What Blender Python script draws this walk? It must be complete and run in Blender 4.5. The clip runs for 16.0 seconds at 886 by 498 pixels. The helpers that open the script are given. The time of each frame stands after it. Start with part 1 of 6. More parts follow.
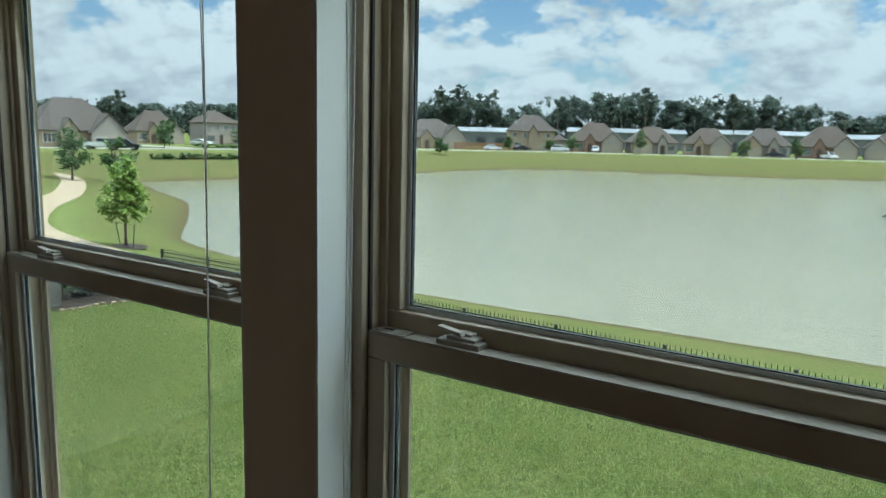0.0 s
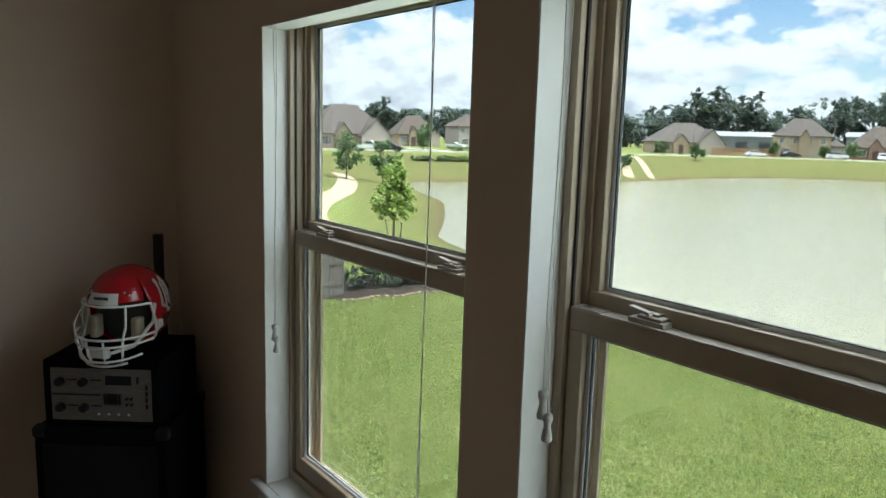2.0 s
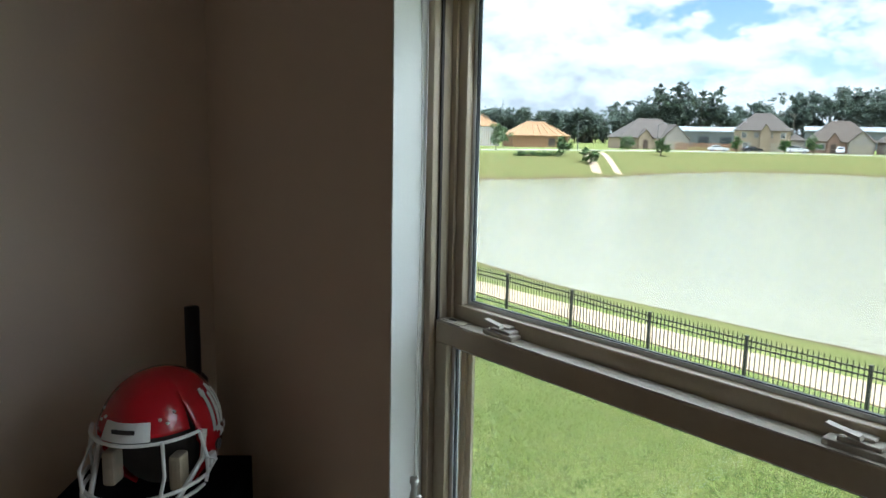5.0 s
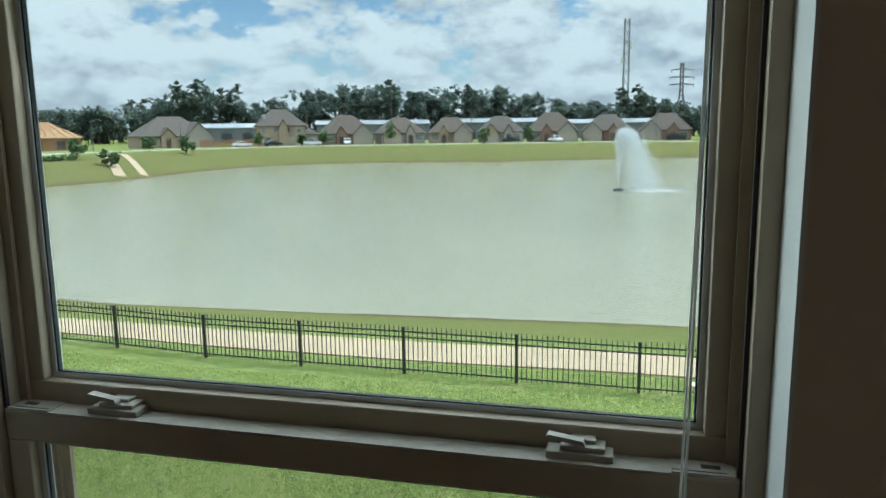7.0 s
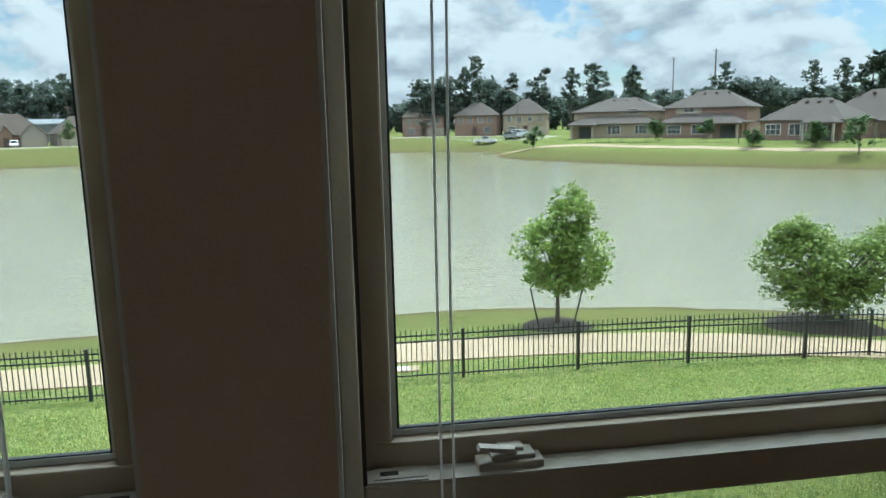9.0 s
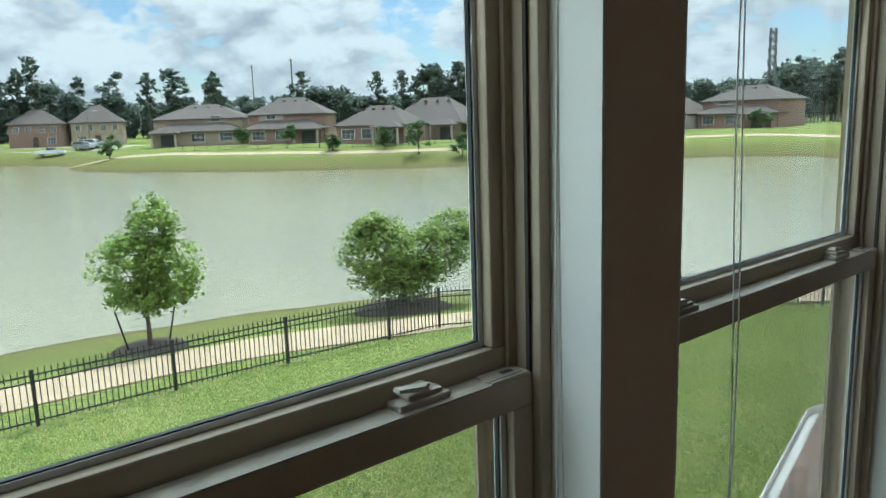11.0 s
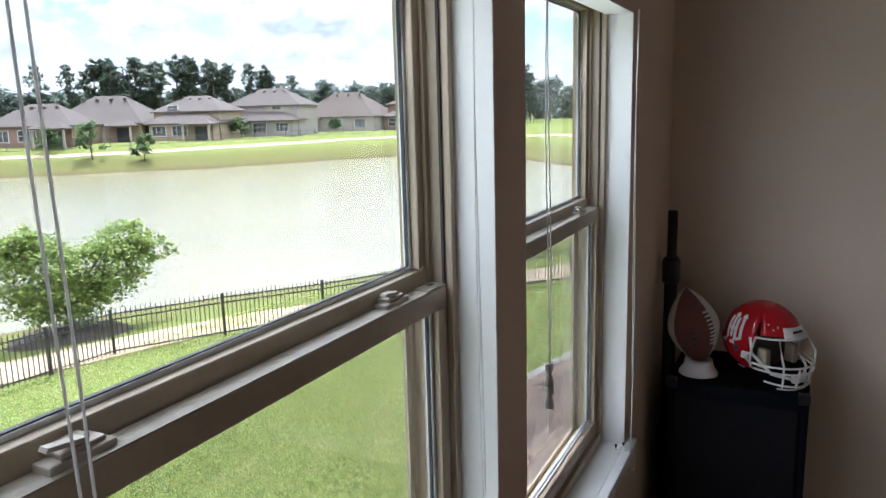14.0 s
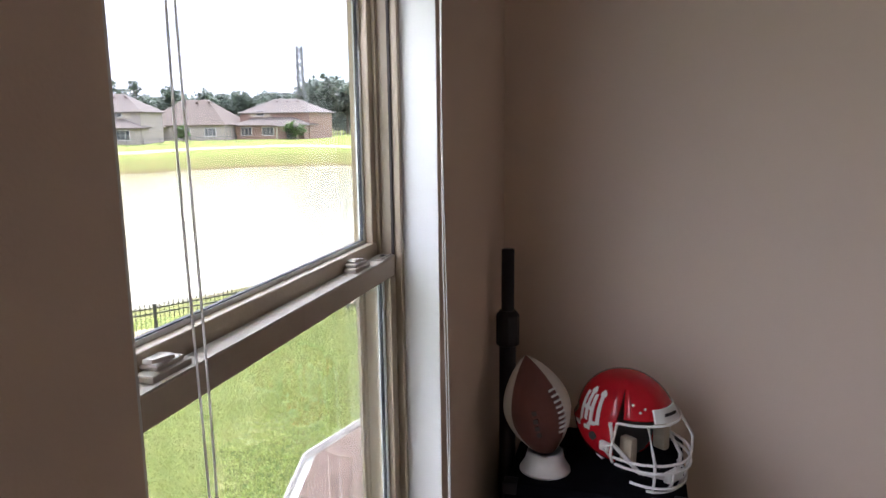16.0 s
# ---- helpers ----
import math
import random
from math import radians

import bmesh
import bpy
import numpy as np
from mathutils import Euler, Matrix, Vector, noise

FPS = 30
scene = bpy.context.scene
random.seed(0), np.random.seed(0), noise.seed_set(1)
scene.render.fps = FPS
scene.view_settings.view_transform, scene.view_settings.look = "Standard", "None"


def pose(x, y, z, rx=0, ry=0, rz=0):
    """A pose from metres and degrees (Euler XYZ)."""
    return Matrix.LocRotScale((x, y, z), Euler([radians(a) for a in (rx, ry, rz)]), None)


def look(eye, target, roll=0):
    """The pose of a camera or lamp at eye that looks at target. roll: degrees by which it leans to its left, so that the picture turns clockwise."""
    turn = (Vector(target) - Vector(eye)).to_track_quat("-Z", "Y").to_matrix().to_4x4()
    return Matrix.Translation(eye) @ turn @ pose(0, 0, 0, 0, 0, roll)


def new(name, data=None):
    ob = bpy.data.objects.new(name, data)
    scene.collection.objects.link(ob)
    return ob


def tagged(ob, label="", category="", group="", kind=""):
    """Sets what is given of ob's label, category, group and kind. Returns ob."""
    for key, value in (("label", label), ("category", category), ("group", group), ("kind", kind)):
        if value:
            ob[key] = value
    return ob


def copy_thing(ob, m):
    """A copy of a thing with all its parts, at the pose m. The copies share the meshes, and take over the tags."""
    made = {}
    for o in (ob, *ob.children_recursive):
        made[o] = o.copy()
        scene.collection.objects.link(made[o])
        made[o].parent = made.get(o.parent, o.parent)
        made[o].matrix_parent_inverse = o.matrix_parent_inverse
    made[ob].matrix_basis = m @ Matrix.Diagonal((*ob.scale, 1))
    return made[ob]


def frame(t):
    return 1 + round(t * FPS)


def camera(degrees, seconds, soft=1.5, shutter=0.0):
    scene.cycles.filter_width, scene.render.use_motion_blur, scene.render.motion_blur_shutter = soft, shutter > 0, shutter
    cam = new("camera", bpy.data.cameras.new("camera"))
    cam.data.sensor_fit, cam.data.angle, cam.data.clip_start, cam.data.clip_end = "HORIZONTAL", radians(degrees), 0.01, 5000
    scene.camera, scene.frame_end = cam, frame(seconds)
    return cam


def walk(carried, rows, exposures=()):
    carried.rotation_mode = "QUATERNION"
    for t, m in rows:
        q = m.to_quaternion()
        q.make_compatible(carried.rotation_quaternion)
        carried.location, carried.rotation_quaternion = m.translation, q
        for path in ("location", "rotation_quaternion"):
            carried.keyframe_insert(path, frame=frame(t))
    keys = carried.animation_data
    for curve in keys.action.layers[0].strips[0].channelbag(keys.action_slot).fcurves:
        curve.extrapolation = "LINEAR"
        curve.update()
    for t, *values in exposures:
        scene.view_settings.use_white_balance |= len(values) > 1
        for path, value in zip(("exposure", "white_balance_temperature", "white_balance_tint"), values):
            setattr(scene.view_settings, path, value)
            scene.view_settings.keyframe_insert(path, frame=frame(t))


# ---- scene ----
cam = camera(62.76, 16.0)
PATH = [
    (0.0, 2.7819, -0.7104, 1.5758, 33.795, -8.890, -1.374),
    (0.5, 2.5473, -0.7204, 1.5743, 36.930, -8.992, -1.302),
    (1.0, 2.3302, -0.7260, 1.5844, 41.609, -9.120, -1.596),
    (1.5, 2.1228, -0.7784, 1.5841, 48.694, -9.105, -1.674),
    (2.0, 1.9066, -0.8260, 1.5791, 52.794, -9.087, -1.644),
    (2.5, 1.7009, -0.8130, 1.5840, 55.702, -9.208, -1.480),
    (3.0, 1.5046, -0.7849, 1.5934, 58.019, -9.264, -1.347),
    (3.2, 1.4386, -0.8156, 1.5978, 57.808, -9.231, -1.245),
    (5.3, 0.8581, -0.6745, 1.6295, 45.539, -9.254, -1.129),
    (5.5, 0.7597, -0.6238, 1.6145, 39.966, -9.185, -0.754),
    (6.0, 0.7076, -0.6287, 1.6165, 27.609, -9.201, -0.093),
    (6.5, 0.7156, -0.6172, 1.6186, 19.789, -9.241, 0.356),
    (7.0, 0.7625, -0.6123, 1.6265, 14.059, -9.301, 0.725),
    (7.5, 0.8130, -0.6059, 1.6295, 7.280, -9.539, 1.022),
    (8.0, 0.9010, -0.6049, 1.6335, 2.344, -9.483, 0.966),
    (8.5, 0.9954, -0.6057, 1.6426, -2.791, -9.570, 1.100),
    (9.0, 1.0634, -0.5731, 1.6381, -8.766, -9.852, 1.218),
    (9.5, 1.1218, -0.5191, 1.6223, -14.951, -9.930, 1.230),
    (10.0, 1.1940, -0.4972, 1.6133, -25.003, -10.195, 1.598),
    (10.2, 1.2645, -0.4512, 1.5901, -29.155, -10.290, 1.702),
    (12.3, 1.3603, -0.5210, 1.5868, -55.158, -10.530, 1.492),
    (12.5, 1.3573, -0.5177, 1.6003, -58.740, -10.881, 1.322),
    (13.0, 1.4938, -0.5544, 1.5996, -63.652, -11.239, 1.209),
    (13.5, 1.6956, -0.5151, 1.5823, -64.216, -10.796, 1.402),
    (14.0, 1.8870, -0.4572, 1.5859, -63.723, -10.757, 1.478),
    (14.5, 2.0833, -0.4988, 1.5757, -64.186, -10.537, 1.071),
    (15.0, 2.2517, -0.4777, 1.5814, -66.322, -10.554, 0.863),
    (15.5, 2.4439, -0.3920, 1.5814, -69.236, -10.309, 1.443),
    (16.0, 2.6794, -0.3849, 1.5578, -74.711, -10.137, 0.686),
]
EXPOSURES = [(0.0, 0.2, 5400, 0), (0.5, 0.25, 5450, 0), (1.0, 0.4, 5500, 3), (2.0, 0.75, 5800, 8), (2.5, 1.0, 5500, 15), (3.2, 1.4, 5300, 18), (5.3, 0.75, 5500, 6), (5.7, 0.5, 5500, 2), (6.5, 0.2, 5400, 1), (7.2, 0.2, 5400, 1), (8.0, 0.25, 5400, 1), (9.0, 0.35, 5400, 2), (10.2, 0.3, 5400, 2), (12.3, 0.8, 5600, 10), (13.0, 1.1, 5600, 22), (14.0, 1.15, 5600, 20), (15.0, 1.15, 5800, 20), (16.0, 1.6, 5800, 28)]
walk(cam, [(t, pose(x, y, z, 90 + p, r, w)) for t, x, y, z, w, p, r in PATH], EXPOSURES)
# ---- world, sun ----
SUN_AZ, SUN_EL = radians(58), radians(64)
world = bpy.data.worlds.new("world")
scene.world = world
world.use_nodes = True
wt = world.node_tree
W = wt.nodes
bg = W["Background"]


def wnode(kind, **values):
    n = W.new(kind)
    for k, v in values.items():
        n.inputs[k].default_value = v
    return n


def wmath(op, a, b=0.0, clamp=False):
    n = W.new("ShaderNodeMath")
    n.operation, n.use_clamp = op, clamp
    for i, v in enumerate((a, b)):
        if isinstance(v, (int, float)):
            n.inputs[i].default_value = v
        else:
            wt.links.new(v, n.inputs[i])
    return n.outputs[0]


sky = W.new("ShaderNodeTexSky")
sky.sky_type, sky.sun_disc = "NISHITA", False
sky.sun_elevation, sky.sun_rotation = SUN_EL, SUN_AZ
sky.air_density, sky.dust_density, sky.ozone_density = 1.0, 0.5, 2.0
wco = W.new("ShaderNodeTexCoord")
sep = W.new("ShaderNodeSeparateXYZ")
wt.links.new(wco.outputs["Generated"], sep.inputs[0])


def cloud_noise(lift):
    """Billowing cloud density on the sky, sampled a little higher up when lift > 0."""
    m = W.new("ShaderNodeMapping")
    m.inputs["Scale"].default_value = (1.0, 1.0, 1.75)
    m.inputs["Location"].default_value = (0.35, 0.1, lift)
    wt.links.new(wco.outputs["Generated"], m.inputs["Vector"])
    n = wnode("ShaderNodeTexNoise", Scale=13.0, Detail=9.0, Roughness=0.6)
    wt.links.new(m.outputs[0], n.inputs["Vector"])
    bend = W.new("ShaderNodeVectorMath")
    bend.operation = "MULTIPLY_ADD"
    wt.links.new(n.outputs["Color"], bend.inputs[0])
    bend.inputs[1].default_value = (0.03, 0.03, 0.03)
    wt.links.new(m.outputs[0], bend.inputs[2])
    puff = W.new("ShaderNodeTexVoronoi")
    puff.feature, puff.normalize = "SMOOTH_F1", True
    for k, v in (("Scale", 13.0), ("Detail", 4.0), ("Roughness", 0.6), ("Smoothness", 0.25)):
        puff.inputs[k].default_value = v
    wt.links.new(bend.outputs[0], puff.inputs["Vector"])
    big = wnode("ShaderNodeTexNoise", Scale=3.2, Detail=3.0)
    wt.links.new(m.outputs[0], big.inputs["Vector"])
    lump = wmath("SUBTRACT", 0.72, puff.outputs["Distance"])
    return wmath("ADD", wmath("ADD", wmath("MULTIPLY", n.outputs[0], 0.36), wmath("MULTIPLY", big.outputs[0], 0.45)), wmath("MULTIPLY", lump, 0.52))


here, above, high = cloud_noise(0.0), cloud_noise(0.035), cloud_noise(0.11)
haze = wmath("SUBTRACT", 1.0, wmath("MULTIPLY", sep.outputs[2], 6.0), True)
cover = wmath("MULTIPLY", wmath("SUBTRACT", wmath("ADD", here, wmath("MULTIPLY", haze, 0.045)), 0.555), 20.0, True)
lit = wmath("ADD", wmath("ADD", wmath("MULTIPLY", wmath("SUBTRACT", here, above), 3.6), wmath("MULTIPLY", wmath("SUBTRACT", here, high), 2.8)), wmath("SUBTRACT", 1.12, wmath("MULTIPLY", cover, 0.42)), True)
ramp = W.new("ShaderNodeMix")
ramp.data_type = "RGBA"
wt.links.new(lit, ramp.inputs[0])
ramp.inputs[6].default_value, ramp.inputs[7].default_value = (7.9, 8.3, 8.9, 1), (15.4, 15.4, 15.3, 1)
clouds = W.new("ShaderNodeMix")
clouds.data_type = "RGBA"
wt.links.new(cover, clouds.inputs[0])
bright = W.new("ShaderNodeVectorMath")
bright.operation = "SCALE"
wt.links.new(sky.outputs[0], bright.inputs[0])
bright.inputs["Scale"].default_value = 1.7
wt.links.new(bright.outputs[0], clouds.inputs[6])
# unseen high clouds made brighter than the low ones, to add light to the room
cloud_boost = W.new("ShaderNodeVectorMath")
cloud_boost.operation = "SCALE"
wt.links.new(ramp.outputs[2], cloud_boost.inputs[0])
aloft_boost = wmath("MULTIPLY", wmath("SUBTRACT", sep.outputs[2], 0.2), 3.4, True)
wt.links.new(wmath("ADD", 0.85, wmath("MULTIPLY", wmath("MULTIPLY", aloft_boost, wmath("SUBTRACT", 2.0, aloft_boost)), 1.5)), cloud_boost.inputs["Scale"])
wt.links.new(cloud_boost.outputs[0], clouds.inputs[7])
pale = W.new("ShaderNodeMix")
pale.data_type = "RGBA"
wt.links.new(wmath("MULTIPLY", haze, 0.30), pale.inputs[0])
wt.links.new(clouds.outputs[2], pale.inputs[6])
pale.inputs[7].default_value = (8.2, 8.8, 9.4, 1)
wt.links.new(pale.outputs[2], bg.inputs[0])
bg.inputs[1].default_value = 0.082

sun = new("sun", bpy.data.lights.new("sun", "SUN"))
sun.data.energy, sun.data.angle, sun.data.color = 5.0, radians(0.6), (1.0, 0.95, 0.87)
to_sun = Vector((math.sin(SUN_AZ) * math.cos(SUN_EL), math.cos(SUN_AZ) * math.cos(SUN_EL), math.sin(SUN_EL)))
sun.matrix_world = look(to_sun * 50, (0, 0, 0))

# added area lamps in the four window openings, boosting the sky's light indoors
for x in (0.45, 1.507, 2.553, 3.597):
    d = bpy.data.lights.new("window_fill_lamp", "AREA")
    d.shape, d.size, d.size_y = "RECTANGLE", 0.78, 1.22
    d.energy, d.color = 3.0, (0.95, 1.0, 0.96)
    lamp = new("window_fill_lamp", d)
    lamp.matrix_world = look((x, 0.178, 1.19), (x, -2.0, 1.0))

# ---- materials ----


def surf(name, c1, c2=None, scale=4.0, rough=0.6, bump=0.0, fine=60.0, metal=0.0, spread=0.5, piece=0.0, grain=(1, 1, 1), island=False, spec=0.5):
    """A surface of two tones in noise of two sizes, with fine relief; piece: how much alike pieces differ."""
    m = bpy.data.materials.new(name)
    m.use_nodes = True
    t, N = m.node_tree, m.node_tree.nodes
    b = N["Principled BSDF"]
    b.inputs["Roughness"].default_value, b.inputs["Metallic"].default_value = rough, metal
    b.inputs["Specular IOR Level"].default_value = spec
    c2 = c2 or tuple(v * 0.82 for v in c1)
    co, mp = N.new("ShaderNodeTexCoord"), N.new("ShaderNodeMapping")
    mp.inputs["Scale"].default_value = grain
    t.links.new(co.outputs["Object"], mp.inputs[0])
    n1, n2 = N.new("ShaderNodeTexNoise"), N.new("ShaderNodeTexNoise")
    n1.inputs["Scale"].default_value, n1.inputs["Detail"].default_value = scale, 5
    n2.inputs["Scale"].default_value, n2.inputs["Detail"].default_value = fine, 3
    mix, add = N.new("ShaderNodeMix"), N.new("ShaderNodeMath")
    mix.data_type, add.operation, add.use_clamp = "RGBA", "MULTIPLY_ADD", True
    t.links.new(mp.outputs[0], n1.inputs["Vector"])
    t.links.new(mp.outputs[0], n2.inputs["Vector"])
    half = N.new("ShaderNodeMath")
    half.operation = "MULTIPLY_ADD"
    t.links.new(n2.outputs[0], half.inputs[0])
    half.inputs[1].default_value, half.inputs[2].default_value = spread, 0.25 - spread * 0.5 - 0.75
    t.links.new(n1.outputs[0], add.inputs[0])
    add.inputs[1].default_value = 2.0
    t.links.new(half.outputs[0], add.inputs[2])
    fac = add.outputs[0]
    if piece:
        src = N.new("ShaderNodeNewGeometry").outputs["Random Per Island"] if island else N.new("ShaderNodeObjectInfo").outputs["Random"]
        k = N.new("ShaderNodeMath")
        k.operation, k.use_clamp = "MULTIPLY_ADD", True
        t.links.new(src, k.inputs[0])
        k.inputs[1].default_value = piece
        sub = N.new("ShaderNodeMath")
        sub.operation = "SUBTRACT"
        t.links.new(fac, sub.inputs[0])
        sub.inputs[1].default_value = piece / 2
        t.links.new(sub.outputs[0], k.inputs[2])
        fac = k.outputs[0]
    t.links.new(fac, mix.inputs[0])
    mix.inputs[6].default_value, mix.inputs[7].default_value = (*c1, 1), (*c2, 1)
    t.links.new(mix.outputs[2], b.inputs["Base Color"])
    if bump:
        bp = N.new("ShaderNodeBump")
        bp.inputs["Strength"].default_value, bp.inputs["Distance"].default_value = min(1, bump), 0.02 * max(1, bump)
        t.links.new(n2.outputs[0], bp.inputs["Height"])
        t.links.new(bp.outputs[0], b.inputs["Normal"])
    return m


def leafy(name, c1, c2, scale=3.0):
    """Leaves: two greens varied leaf by leaf, part of the light passing through."""
    m = surf(name, c1, c2, scale, 0.5, 0, 20, piece=0.9, island=True)
    t, N = m.node_tree, m.node_tree.nodes
    b, tr, mx = N["Principled BSDF"], N.new("ShaderNodeBsdfTranslucent"), N.new("ShaderNodeMixShader")
    t.links.new(b.inputs["Base Color"].links[0].from_socket, tr.inputs[0])
    mx.inputs[0].default_value = 0.42
    t.links.new(b.outputs[0], mx.inputs[1])
    t.links.new(tr.outputs[0], mx.inputs[2])
    t.links.new(mx.outputs[0], N["Material Output"].inputs[0])
    return m


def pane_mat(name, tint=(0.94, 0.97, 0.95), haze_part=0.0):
    """A thin pane: passes light through its tint, mirrors by Fresnel; haze_part: share of dusty diffuse."""
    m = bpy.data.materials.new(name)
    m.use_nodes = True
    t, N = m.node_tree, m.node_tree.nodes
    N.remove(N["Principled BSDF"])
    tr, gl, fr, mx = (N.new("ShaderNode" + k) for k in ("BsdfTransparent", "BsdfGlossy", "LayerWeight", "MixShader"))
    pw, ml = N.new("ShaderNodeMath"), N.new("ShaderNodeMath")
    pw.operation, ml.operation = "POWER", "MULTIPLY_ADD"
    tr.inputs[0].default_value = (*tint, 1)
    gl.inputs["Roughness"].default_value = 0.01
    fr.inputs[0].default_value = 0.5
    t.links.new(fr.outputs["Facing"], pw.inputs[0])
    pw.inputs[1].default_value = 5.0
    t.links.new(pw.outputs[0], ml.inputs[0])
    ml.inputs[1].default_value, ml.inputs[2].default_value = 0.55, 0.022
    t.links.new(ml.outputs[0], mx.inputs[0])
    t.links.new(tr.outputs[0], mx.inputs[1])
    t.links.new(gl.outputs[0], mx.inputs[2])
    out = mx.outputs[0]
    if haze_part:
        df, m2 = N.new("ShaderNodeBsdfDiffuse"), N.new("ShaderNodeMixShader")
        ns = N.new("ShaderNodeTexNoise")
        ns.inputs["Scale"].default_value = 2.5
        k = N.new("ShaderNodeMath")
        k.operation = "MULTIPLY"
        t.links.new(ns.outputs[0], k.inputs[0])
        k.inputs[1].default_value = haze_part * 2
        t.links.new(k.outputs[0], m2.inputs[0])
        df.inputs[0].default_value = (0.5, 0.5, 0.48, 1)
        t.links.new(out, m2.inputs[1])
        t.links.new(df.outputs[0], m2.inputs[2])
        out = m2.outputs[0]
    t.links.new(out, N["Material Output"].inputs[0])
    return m


